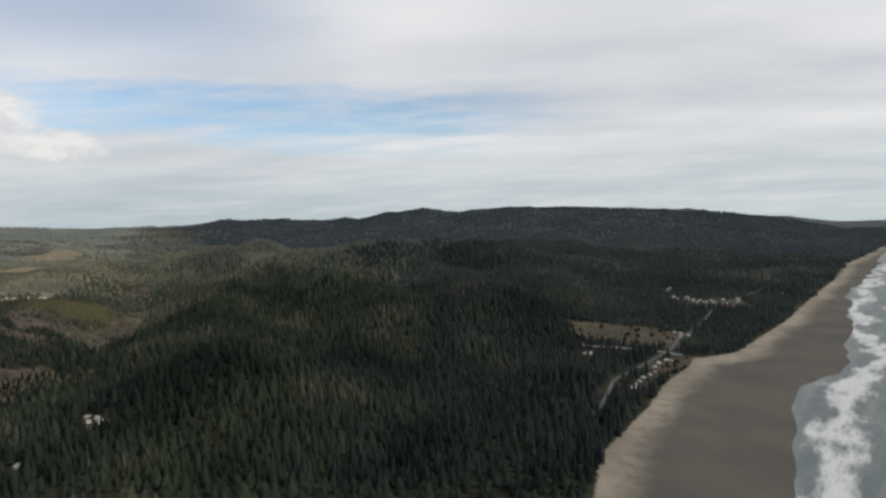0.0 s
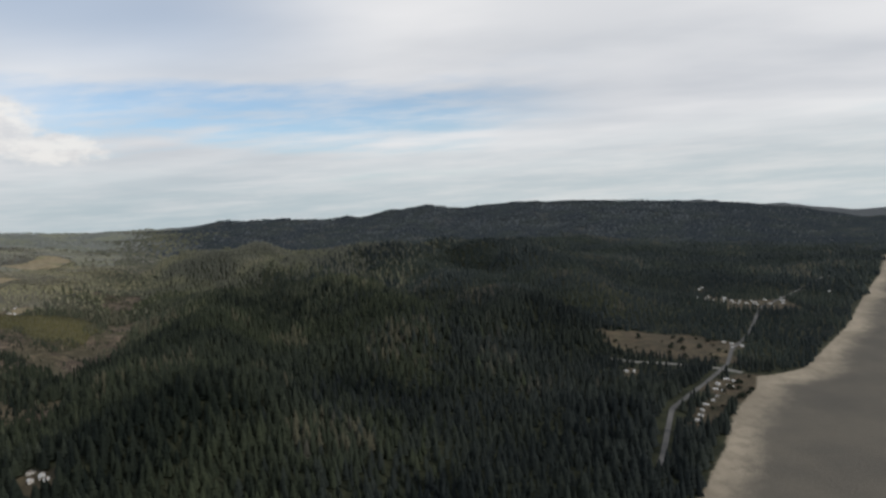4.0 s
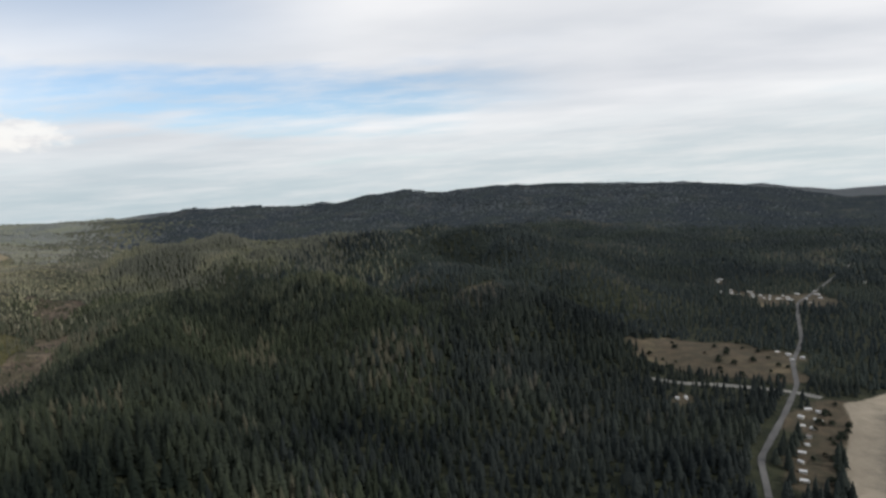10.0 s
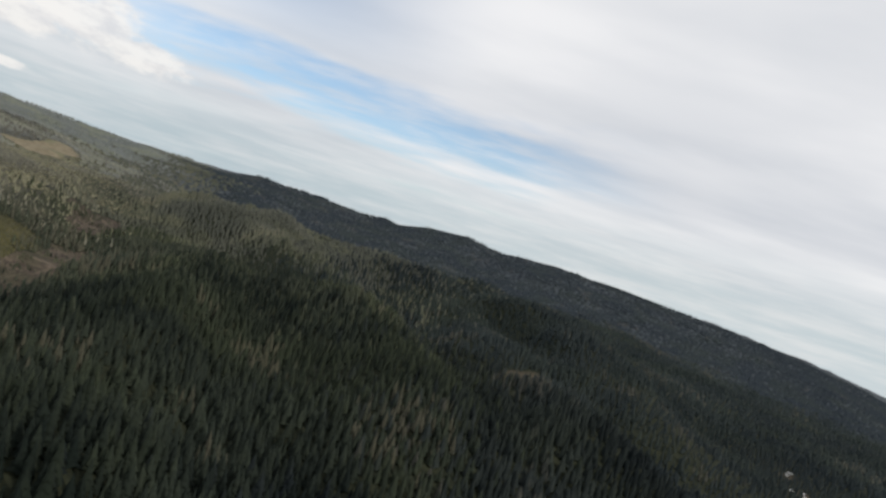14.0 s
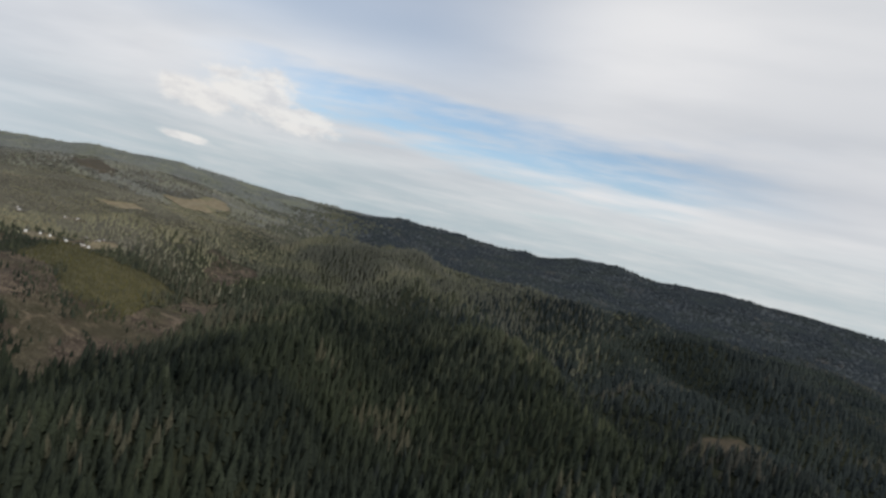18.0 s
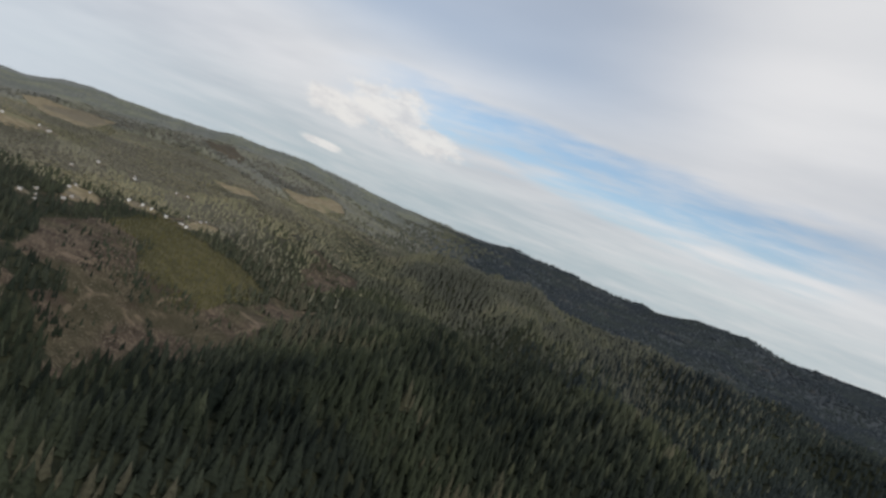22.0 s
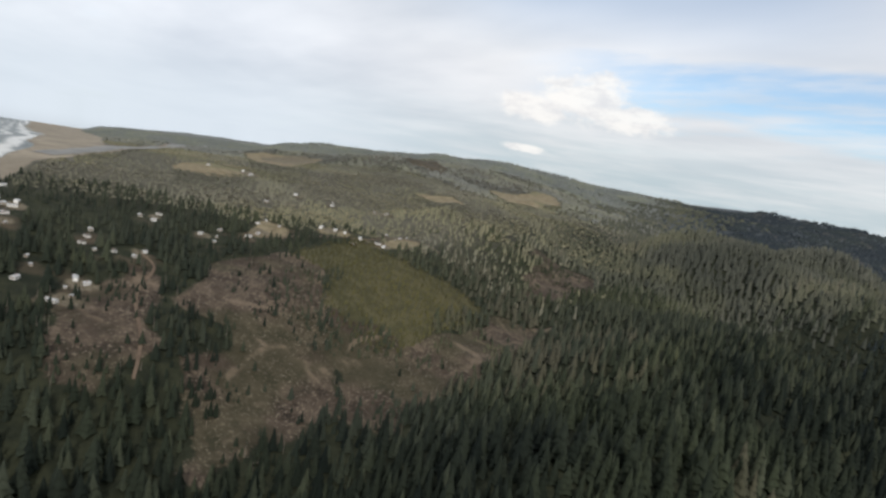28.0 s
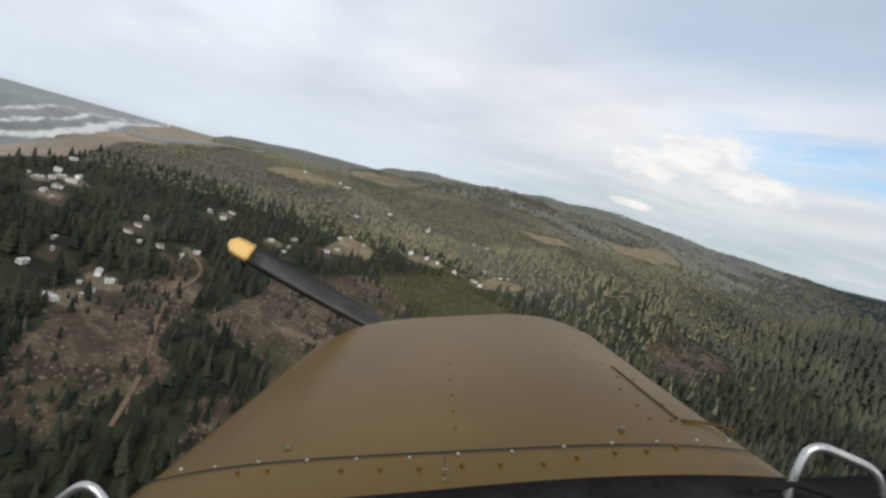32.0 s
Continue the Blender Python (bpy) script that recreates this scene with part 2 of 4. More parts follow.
def sea_build(turned):
    """Grey water with foam drawn out along the shore's own direction."""
    def build(tools, pos):
        nt, add, link, math_, mix, ramp, noise_ = tools
        r, m = nt.nodes.new("ShaderNodeMapping"), nt.nodes.new("ShaderNodeMapping")
        r.inputs["Rotation"].default_value = (0, 0, radians(turned))
        m.inputs["Scale"].default_value = (1.25, 0.28, 1)
        link(pos, r.inputs[0])
        link(r.outputs[0], m.inputs[0])
        waves, chop = noise_(m.outputs[0], 0.05, 5, 0.6), noise_(m.outputs[0], 0.35, 4)
        deep = mix(ramp(waves, 0.35, 0.65), (0.080, 0.098, 0.098), (0.13, 0.146, 0.140))
        lace = math_("ADD", math_("MULTIPLY", waves, 0.62), math_("MULTIPLY", noise_(m.outputs[0], 0.22, 7, 0.75), 0.45))
        f = ramp(math_("ADD", lace, math_("MULTIPLY", math_("SUBTRACT", attr(tools, "foam"), 0.5), 0.5)), 0.52, 0.76)
        return mix(f, deep, (0.47, 0.475, 0.46)), math_("ADD", waves, math_("MULTIPLY", chop, 0.2))
    return build


M_SEA = material("sea", sea_build(37), 0.45, 2.0, 0.3)
M_SEA2 = material("sea_breakers", sea_build(88), 0.45, 2.0, 0.3)


def tree_build(dark, light, brown):
    def build(tools, pos):
        nt, add, link, math_, mix, ramp, noise_ = tools
        t = attr(tools, "tint")
        c = mix(t, dark, light)
        c = mix(ramp(noise_(pos, 0.006, 4), 0.42, 0.62), c, mix(1.0, c, (1.22, 1.20, 1.0), "MULTIPLY"))
        c = mix(math_("MULTIPLY", ramp(t, 0.93, 0.99), 0.4), c, brown)
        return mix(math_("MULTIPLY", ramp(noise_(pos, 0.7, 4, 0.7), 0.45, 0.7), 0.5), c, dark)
    return build


# one conifer in several tones; near ones almost black, shade put into colour
M_TREE = material("conifer_dimmed", tree_build((0.005, 0.008, 0.007), (0.029, 0.036, 0.025), (0.10, 0.085, 0.06)), 0.9, 0, 0.12)
# same conifer at middle distance, blued for haze
M_MID = material("conifer_mid", tree_build((0.012, 0.017, 0.019), (0.031, 0.039, 0.037), (0.10, 0.085, 0.06)), 0.9, 0, 0.12)
# far tones, bluish then pale: air haze is mixed into the tree colour
M_FAR = material("conifer_far_haze", tree_build((0.023, 0.030, 0.037), (0.031, 0.039, 0.045), (0.10, 0.09, 0.08)), 0.95, 0, 0.1)
M_RIDGE_HAZE = material("ridge_haze", tree_build((0.108, 0.118, 0.112), (0.150, 0.160, 0.150), (0.13, 0.125, 0.115)), 0.95, 0, 0.1)
M_WFAR = material("far_wood_haze", tree_build((0.118, 0.122, 0.112), (0.168, 0.172, 0.156), (0.15, 0.14, 0.125)), 0.95, 0, 0.1)
# near-black eastern tone of the same conifer
M_EAST = material("conifer_east", tree_build((0.006, 0.009, 0.010), (0.025, 0.031, 0.028), (0.08, 0.07, 0.055)), 0.9, 0, 0.12)
# western conifers: haze over the middle ground lightens this colour
M_WMID = material("conifer_west_haze", tree_build((0.093, 0.093, 0.073), (0.184, 0.178, 0.136), (0.11, 0.10, 0.075)), 0.9, 0, 0.12)
# hillside tones: haze lightens the first, the second bridges near and far
M_HILL = material("conifer_hill_haze", tree_build((0.048, 0.052, 0.042), (0.097, 0.099, 0.079), (0.10, 0.09, 0.07)), 0.9, 0, 0.12)
M_PLOT = material("conifer_halftone", tree_build((0.016, 0.021, 0.016), (0.055, 0.061, 0.041), (0.11, 0.095, 0.07)), 0.9, 0, 0.12)
# near western tone, also darkened in colour to stand for shade
M_WEST = material("evergreen", tree_build((0.013, 0.018, 0.014), (0.050, 0.057, 0.041), (0.10, 0.085, 0.06)), 0.9, 0, 0.12)
# grey-brown leafless alder, its tone raised further to carry haze
M_MIXED = material("mixed_wood", tree_build((0.140, 0.134, 0.104), (0.198, 0.187, 0.143), (0.15, 0.13, 0.105)), 0.9, 0, 0.1)
M_YOUNG = material("young_conifer", tree_build((0.036, 0.037, 0.019), (0.065, 0.061, 0.030), (0.11, 0.10, 0.04)), 0.9, 0, 0.12)
M_BARE = plain((0.06, 0.050, 0.040), (0.18, 0.152, 0.12), 0.4, 0.9, name="bare_wood")
M_ROAD = plain((0.058, 0.058, 0.059), (0.092, 0.091, 0.089), 0.05, 0.85, name="asphalt")
M_DIRT = plain((0.085, 0.060, 0.043), (0.145, 0.106, 0.075), 0.08, 0.95, name="dirt")
M_CREEK = plain((0.10, 0.10, 0.095), (0.16, 0.155, 0.14), 0.03, 0.55, spec=0.25, name="creek")


# ---- the lie of the land ----
def smooth(v, a, b):
    t = np.clip((v - a) / (b - a), 0, 1)
    return t * t * (3 - 2 * t)


def rough(x, y, size, seed):
    """Smooth value noise in the plane, -1 to 1."""
    rng = np.random.RandomState(seed)
    grid = rng.rand(64, 64) * 2 - 1
    u, v = x / size, y / size
    i, j = np.floor(u).astype(int), np.floor(v).astype(int)
    a, b = u - i, v - j
    a, b = a * a * (3 - 2 * a), b * b * (3 - 2 * b)
    g = lambda p, q: grid[p % 64, q % 64]
    return (g(i, j) * (1 - a) + g(i + 1, j) * a) * (1 - b) + (g(i, j + 1) * (1 - a) + g(i + 1, j + 1) * a) * b


def along(x, y):
    """Distance inland from the low eastern shore; base fits heights to the camera's view."""
    return np.where(y > 800, -x - 0.45 * (y - 800), -x - 0.1 * (y - 800))


def base(x, y):
    u = along(x, y)
    s = 0
    for k in (-30, -15, 0, 15, 30):
        s = s + np.interp(u + k, [-400, 0, 300, 500, 560, 610, 660, 720, 800, 900, 1030, 1200, 1500, 2400, 5000],
                          [0, 4, 8, 12, 20, 40, 60, 69, 82, 93, 112, 122, 112, 70, -40])
    return s / 5


RIDGE_AZ = list(np.arange(-60, 101, 2.5))
RIDGE_H = [64, 49, 34, 17, -1, -21, -37, -45, -37, -1, 47, 94, 128, 154, 172, 178, 187, 191, 202, 210, 221, 227, 217, 206, 227, 263, 273, 239, 210, 190, 191, 204, 211, 218, 219, 210, 197, 194, 191, 202, 218, 229, 238, 228, 215, 194, 183, 172, 168, 164, 146, 84, 74, 64, 56, 40, 15, -10, -30, -50, -80, -120, -120, -120, -120]
HUB = (-200.0, 450.0)


def hills(x, y):
    dx, dy = x - HUB[0], y - HUB[1]
    r = np.hypot(dx, dy)
    az = np.degrees(np.arctan2(-dx, dy)) + 1.2 * rough(x, y, 500, 3)
    top = np.interp(az, RIDGE_AZ, RIDGE_H)
    front = np.abs(az - 15) < 95
    b = base(x, y)
    up = smooth(r, 1500, 3900)
    h = np.maximum(top - b, 0) * up * up
    fold = (1 - np.abs(rough(x + 0.5 * y, y - 0.3 * x, 520, 5))) ** 2
    fold2 = 1 - np.abs(rough(x - 0.2 * y, y, 300, 6))
    k = smooth(az, 30, 54)
    rise = smooth(r, 560, 1300) * (1 - k) + smooth(r, 1000, 2200) * k
    h = h * (0.80 + 0.20 * fold) + rise * (66 * fold + 26 * fold2) * np.clip(smooth(top, 110, 220), 0.1, 1) * (1 - 0.75 * up)
    return np.where(front, h, 0.3 * h)


def seg_dist(x, y, line):
    """Signed distance to a polyline, positive on its right-hand side."""
    best = np.full(np.shape(x), 1e9)
    sign = np.ones(np.shape(x))
    for (ax, ay), (bx, by) in zip(line, line[1:]):
        vx, vy = bx - ax, by - ay
        t = np.clip(((x - ax) * vx + (y - ay) * vy) / (vx * vx + vy * vy), 0, 1)
        d = np.hypot(x - ax - t * vx, y - ay - t * vy)
        s = np.where((x - ax) * vy - (y - ay) * vx > 0, 1.0, -1.0)
        sign = np.where(d < best - 1e-6, s, sign)
        best = np.minimum(best, d)
    return best * sign


def inside(x, y, poly):
    """Distance to a closed outline, positive inside."""
    hit = np.zeros(np.shape(x), bool)
    best = np.full(np.shape(x), 1e9)
    for (ax, ay), (bx, by) in zip(poly, poly[1:] + poly[:1]):
        cross = (ay > y) != (by > y)
        hit ^= cross & (x < (bx - ax) * (y - ay) / (by - ay + 1e-12) + ax)
        vx, vy = bx - ax, by - ay
        t = np.clip(((x - ax) * vx + (y - ay) * vy) / (vx * vx + vy * vy), 0, 1)
        best = np.minimum(best, np.hypot(x - ax - t * vx, y - ay - t * vy))
    return np.where(hit, best, -best)


# shorelines: where the trees end, and where the surf begins
TREES_E = [(-160, -900), (-60, -200), (20, 200), (110, 480), (190, 600), (232, 676), (288, 745), (312, 790), (330, 789), (379, 812), (460, 901),
           (563, 1016), (771, 1280), (988, 1544), (1230, 1867), (1770, 2455), (3600, 4600)]
SURF_E = [(-60, -900), (60, -200), (150, 240), (250, 465), (298, 526), (362, 601), (452, 709), (558, 850), (740, 1125), (1250, 1780), (1646, 2277), (3450, 4400)]
TREES_W = [(-5600, 1180), (-3600, 1040), (-2700, 1010), (-1900, 945), (-1500, 895), (-1330, 880), (-1198, 866), (-1088, 819), (-1040, 790), (-982, 775), (-936, 759), (-880, 716), (-820, 640), (-700, 380), (-600, -400)]
SURF_W = [(-5600, 850), (-3900, 800), (-1900, 800), (-1400, 800), (-1205, 790), (-1112, 777), (-1039, 761), (-994, 750), (-935, 712), (-880, 620), (-780, 340), (-700, -400)]
CUTS = [
    [(-710, 868), (-797, 935), (-809, 979), (-779, 998), (-712, 966), (-660, 960), (-617, 947), (-584, 898), (-566, 845), (-606, 850), (-645, 862), (-678, 885)],
    [(-712, 786), (-716, 808), (-752, 834), (-775, 846), (-742, 850), (-672, 836), (-645, 826), (-622, 808), (-630, 786), (-675, 780)],
    [(-690, 1080), (-735, 1170), (-700, 1230), (-650, 1120), (-610, 1000), (-590, 960), (-640, 985)],
    [(-612, 690), (-580, 742), (-545, 735), (-520, 762), (-478, 742), (-486, 690), (-520, 668), (-530, 622), (-575, 640)],
    [(-880, 1390), (-820, 1450), (-740, 1300), (-770, 1220)],
    [(-722, 958), (-655, 952), (-600, 936), (-578, 962), (-640, 1008), (-694, 1016)],
]
YOUNG = [(-809, 979), (-880, 1075), (-800, 1110), (-735, 1165), (-700, 1090), (-668, 1000), (-712, 968), (-770, 1000)]
FIELDS = [
    [(176, 1015), (239, 1046), (320, 999), (358, 936), (310, 850), (222, 869), (165, 950)],
    [(-36, 1198), (-8, 1258), (50, 1318), (98, 1316), (30, 1262), (-4, 1204)],
    [(-1128, 936), (-1191, 951), (-1236, 993), (-1233, 1037), (-1182, 1065), (-1130, 1004), (-1121, 969)],
    [(-1391, 1125), (-1830, 1241), (-1842, 1303), (-1714, 1317), (-1627, 1368), (-1540, 1310), (-1350, 1190), (-1333, 1157)],
    [(-866, 948), (-915, 976), (-930, 992), (-908, 1004), (-872, 996), (-856, 968)],
    [(-1480, 1640), (-1700, 1800), (-1950, 1900), (-1700, 1640), (-1520, 1560)],
    [(-848, 1090), (-872, 1112), (-892, 1140), (-890, 1166), (-838, 1172), (-846, 1130)],
    [(-893, 1042), (-914, 1054), (-892, 1082), (-872, 1084), (-876, 1064)],
    [(-712, 795), (-760, 800), (-745, 815), (-715, 806)],
    [(455, 1180), (560, 1150), (600, 1250), (480, 1290)],
    [(178, 610), (226, 660), (286, 740), (308, 788), (286, 792), (262, 758), (214, 690), (186, 640)],
    [(-1170, 1342), (-1133, 1394), (-1029, 1368), (-1087, 1327)],
    [(-1435, 1750), (-1418, 1855), (-1560, 2120), (-1330, 1930), (-1166, 1609)],
]
TRACK = [(-792, 850), (-772, 858), (-753, 856), (-745, 846), (-728, 841), (-711, 837), (-693, 835), (-670, 835), (-647, 831), (-630, 826)]
ROAD_E = [(120, 560), (176, 688), (244, 769), (300, 840), (335, 905), (400, 990), (470, 1110), (520, 1190), (620, 1290), (900, 1560)]
BAY = [(-1105, 796), (-1150, 826), (-1215, 862), (-1300, 893), (-1480, 975), (-1900, 1085), (-2500, 1260), (-3100, 1480)]
LANE = [(-868, 952), (-866, 978), (-876, 1010), (-880, 1060), (-866, 1088), (-880, 1120), (-891, 1162), (-874, 1172), (-836, 1167)]
CREEK = [(300, 802), (285, 822), (255, 838), (225, 850), (185, 862), (160, 885)]


# x, y, reach: gravel yards among the trees
YARDS = [(-1185, 1050, 16), (-1650, 1290, 60), (-1500, 1250, 40), (-888, 876, 10), (-1068, 1136, 10), (-1020, 1024, 7), (-1010, 1180, 11), (-877, 776, 12),
         (-866, 757, 9), (-792, 849, 8), (-733, 808, 9), (-708, 800, 9), (-850, 911, 8), (-886, 972, 10), (-900, 1060, 9), (-852, 1102, 8), (-870, 1086, 7),
         (-1080, 1088, 7), (-728, 771, 6), (-838, 766, 6)]

# x, y, kind, quarter turn: homes and sheds
VILLAGE = [(-1076, 1142, 0, 30), (-1053, 1130, 2, 30), (-1079, 1087, 2, 60), (-1020, 1024, 1, 20), (-924, 991, 0, 75), (-907, 978, 0, 40), (-906, 1002, 4, 10),
           (-859, 953, 2, 15), (-876, 966, 0, 50), (-831, 916, 4, 25), (-850, 906, 0, 40), (-846, 919, 4, 70), (-866, 930, 1, 50), (-909, 1052, 2, 55),
           (-899, 1062, 2, 55), (-888, 1072, 2, 50), (-869, 1080, 2, 40), (-1016, 1178, 1, 60), (-1001, 1189, 1, 35), (-894, 1126, 4, 20), (-889, 1145, 0, 20)]
OUTSKIRTS = [(-876, 1128, 4, 65), (-896, 1157, 4, 10), (-852, 1098, 2, 30), (-861, 1096, 3, 30), (-878, 871, 0, 5), (-888, 865, 1, 70), (-899, 881, 3, 20),
             (-792, 853, 0, 40), (-783, 845, 1, 80), (-791, 834, 3, 15), (-808, 816, 3, 45), (-790, 819, 4, 10), (-742, 805, 2, 100), (-733, 812, 0, 10),
             (-721, 806, 0, 70), (-726, 801, 4, 20), (-703, 795, 2, 118), (-712, 801, 4, 45), (-758, 783, 4, 80), (-1183, 1057, 2, 40), (-1203, 1051, 2, 40),
             (-1196, 994, 0, 30), (-1170, 1046, 1, 50)]
SHORE_HOMES = [(-873, 774, 2, 20), (-886, 776, 2, 60), (-879, 766, 1, 35), (-841, 763, 0, 65), (-865, 757, 1, 20), (-874, 761, 0, 40), (-873, 751, 4, 10),
               (-889, 763, 0, 15), (-932, 764, 2, 15), (-831, 770, 4, 35), (-854, 769, 3, 80), (-729, 766, 0, 10), (-731, 777, 0, 60), (-770, 782, 4, 45),
               (-822, 818, 3, 25), (-837, 822, 1, 70)]
WEST = VILLAGE + OUTSKIRTS + SHORE_HOMES
BEACH_HOMES = [(277, 768, 0, 20), (262, 752, 1, 35), (248, 736, 0, 35), (236, 722, 3, 40), (226, 708, 0, 45), (214, 694, 1, 35), (205, 680, 0, 40), (196, 668, 0, 30),
               (189, 656, 1, 50), (268, 776, 1, 70), (254, 762, 0, 15), (240, 744, 1, 60), (177, 824, 2, 10), (169, 818, 0, 60), (350, 935, 0, 15), (356, 920, 0, 35),
               (344, 948, 1, 70), (338, 912, 0, 20)]
TOWN = [(496, 1411, 2, 20), (504, 1420, 2, 65), (479, 1332, 0, 30), (492, 1275, 1, 10), (493, 1223, 0, 60), (539, 1187, 3, 25), (586, 1245, 2, 45),
        (723, 1314, 0, 15), (500, 1300, 2, 30), (515, 1260, 0, 20), (530, 1235, 1, 70), (548, 1215, 0, 15), (470, 1300, 0, 35), (560, 1262, 2, 30),
        (520, 1210, 0, 80), (505, 1245, 3, 40), (575, 1215, 0, 50), (455, 1318, 0, 15), (600, 1270, 1, 25), (470, 1277, 0, 50), (-138, 1732, 2, 30)]
TOWN_LANES = [(484, 1262, 2, 25), (478, 1246, 0, 70), (488, 1236, 1, 10), (510, 1228, 2, 55), (462, 1290, 1, 40), (500, 1262, 0, 5), (535, 1250, 0, 35), (524, 1222, 2, 20)]
EAST = BEACH_HOMES + TOWN + TOWN_LANES
SOUTH = [(-379, 554, 0, 20), (-386, 561, 1, 50), (-403, 563, 3, 30), (-393, 553, 0, 70), (-400, 464, 0, 25)]
HOUSES = [(p[0], p[1]) for p in WEST + EAST + SOUTH]
# spots on the flight from which each house should stay in view
SEEN_FROM = [(-330, 820)] * len(WEST) + [(-50, 260)] * len(EAST) + [(-20, 60)] * len(SOUTH)


def shore(x, y):
    e = seg_dist(x, y, TREES_E)
    w = seg_dist(x, y, TREES_W)
    w = np.where(x < -500, w, -1e3)
    e = np.where(x > -500, e, -1e3)
    se = np.where(x > -500, seg_dist(x, y, SURF_E), -1e3)
    sw = np.where(x < -500, seg_dist(x, y, SURF_W), -1e3)
    return e, w, se, sw


# near spurs and the ravines between them: line, height, half-width
SPURS = [([(-300, 640), (-390, 780), (-420, 930), (-490, 1120), (-600, 1330)], 44, 95),
         ([(-120, 980), (-200, 1150), (-300, 1330), (-420, 1560), (-520, 1800)], 52, 100),
         ([(60, 1080), (-20, 1300), (-120, 1560), (-260, 1850)], 50, 110),
         ([(200, 1300), (130, 1600), (20, 1900), (-100, 2250)], 55, 130),
         ([(-690, 1380), (-760, 1560), (-830, 1800)], 40, 110),
         ([(-560, 1500), (-650, 1750), (-700, 2050)], 48, 110)]


def spurs(x, y):
    h = np.zeros(np.shape(x))
    for line, high, wide in SPURS:
        d = np.abs(seg_dist(x, y, line)) + 22 * rough(x, y, 110, 101) + 9 * rough(x, y, 40, 102)
        h = np.maximum(h, high * np.exp(-np.maximum(d, 0) / wide * np.maximum(d, 0) / wide))
    return h


def land(x, y):
    x, y = np.asarray(x, float), np.asarray(y, float)
    e, w, se, sw = shore(x, y)
    inland = np.clip(1 - smooth(np.maximum(e, w), -120, 10), 0, 1)
    z = base(x, y) + (hills(x, y) + spurs(x, y)) * inland
    z = z + inland * (3.5 * rough(x, y, 90, 1) + 1.2 * rough(x, y, 35, 2))
    lumps = inland * smooth(-along(x, y), -620, -420) * smooth(-x, -260, -60)
    z = z + lumps * (8 * rough(x, y, 75, 103) + 5 * np.abs(rough(x, y, 140, 104)))
    drop = smooth(np.maximum(e, w), -6, 30) * 2.5 + smooth(np.maximum(se, sw) + 18 * rough(x, y, 130, 84) + 9 * rough(x, y, 42, 85), -40, 60) * 4.0
    return z - drop


def mesh_of(name, verts, faces, mat, attrs=(), flat=True):
    """A mesh from arrays; faces is an (n, 3) or (n, 4) array."""
    me = bpy.data.meshes.new(name)
    verts, faces = np.asarray(verts, np.float32), np.asarray(faces, np.int32)
    k = faces.shape[1]
    me.vertices.add(len(verts))
    me.vertices.foreach_set("co", verts.ravel())
    me.loops.add(faces.size)
    me.loops.foreach_set("vertex_index", faces.ravel())
    me.polygons.add(len(faces))
    me.polygons.foreach_set("loop_start", np.arange(len(faces), dtype=np.int32) * k)
    for key, vals in attrs:
        a = me.attributes.new(key, "FLOAT", "POINT")
        a.data.foreach_set("value", np.asarray(vals, np.float32))
    me.materials.append(mat)
    me.update()
    me.validate()
    if not flat:
        me.polygons.foreach_set("use_smooth", np.ones(len(faces), bool))
    return me


def spread(lo, hi, step, reach0, reach1, grow=1.09):
    v = list(np.arange(lo, hi, step))
    s = step
    while v[-1] < reach1:
        s = min(s * grow, 90)
        v.append(v[-1] + s)
    s, left = step, []
    p = lo
    while p > reach0:
        s = min(s * grow, 90)
        p -= s
        left.append(p)
    return np.array(left[::-1] + v)


def grid_faces(nx, ny):
    i = np.arange(nx * ny).reshape(ny, nx)
    return np.stack([i[:-1, :-1].ravel(), i[:-1, 1:].ravel(), i[1:, 1:].ravel(), i[1:, :-1].ravel()], 1)


PATH = np.array([(r[1], r[2]) for r in ROWS])


def near_path(x, y):
    d = np.full(len(x), 1e9)
    for px, py in PATH:
        d = np.minimum(d, np.hypot(x - px, y - py))
    return d


gx, gy = spread(-1300, 760, 7, -5400, 5200), spread(380, 1650, 7, -1500, 5400)
GX, GY = np.meshgrid(gx, gy)
fx, fy = GX.ravel(), GY.ravel()
E_, W_, SE_, SW_ = shore(fx, fy)
beach = np.maximum(E_, W_)
cut = np.max([inside(fx, fy, p) for p in CUTS], 0)
field = np.max([inside(fx, fy, p) for p in FIELDS], 0)
young = inside(fx, fy, YOUNG)
pasture = np.max([inside(fx, fy, FIELDS[k]) for k in (2, 3, 4, 6, 7, 11, 12)], 0)
for (hx, hy), (vx, vy) in zip(HOUSES, SEEN_FROM):
    n = math.hypot(vx - hx, vy - hy)
    field = np.maximum(field, 9 - np.hypot(fx - hx - 8 * (vx - hx) / n, fy - hy - 8 * (vy - hy) / n))
ragged = 9 * rough(fx, fy, 22, 12) + 13 * rough(fx, fy, 60, 13)
yard = np.max([(r_ - np.hypot((fx - a_) * 0.8, fy - b_)) for a_, b_, r_ in YARDS], 0)
tag = lambda d, w=9.0: np.clip(0.5 + d / (2 * w), 0, 1)
dpath = near_path(fx, fy)
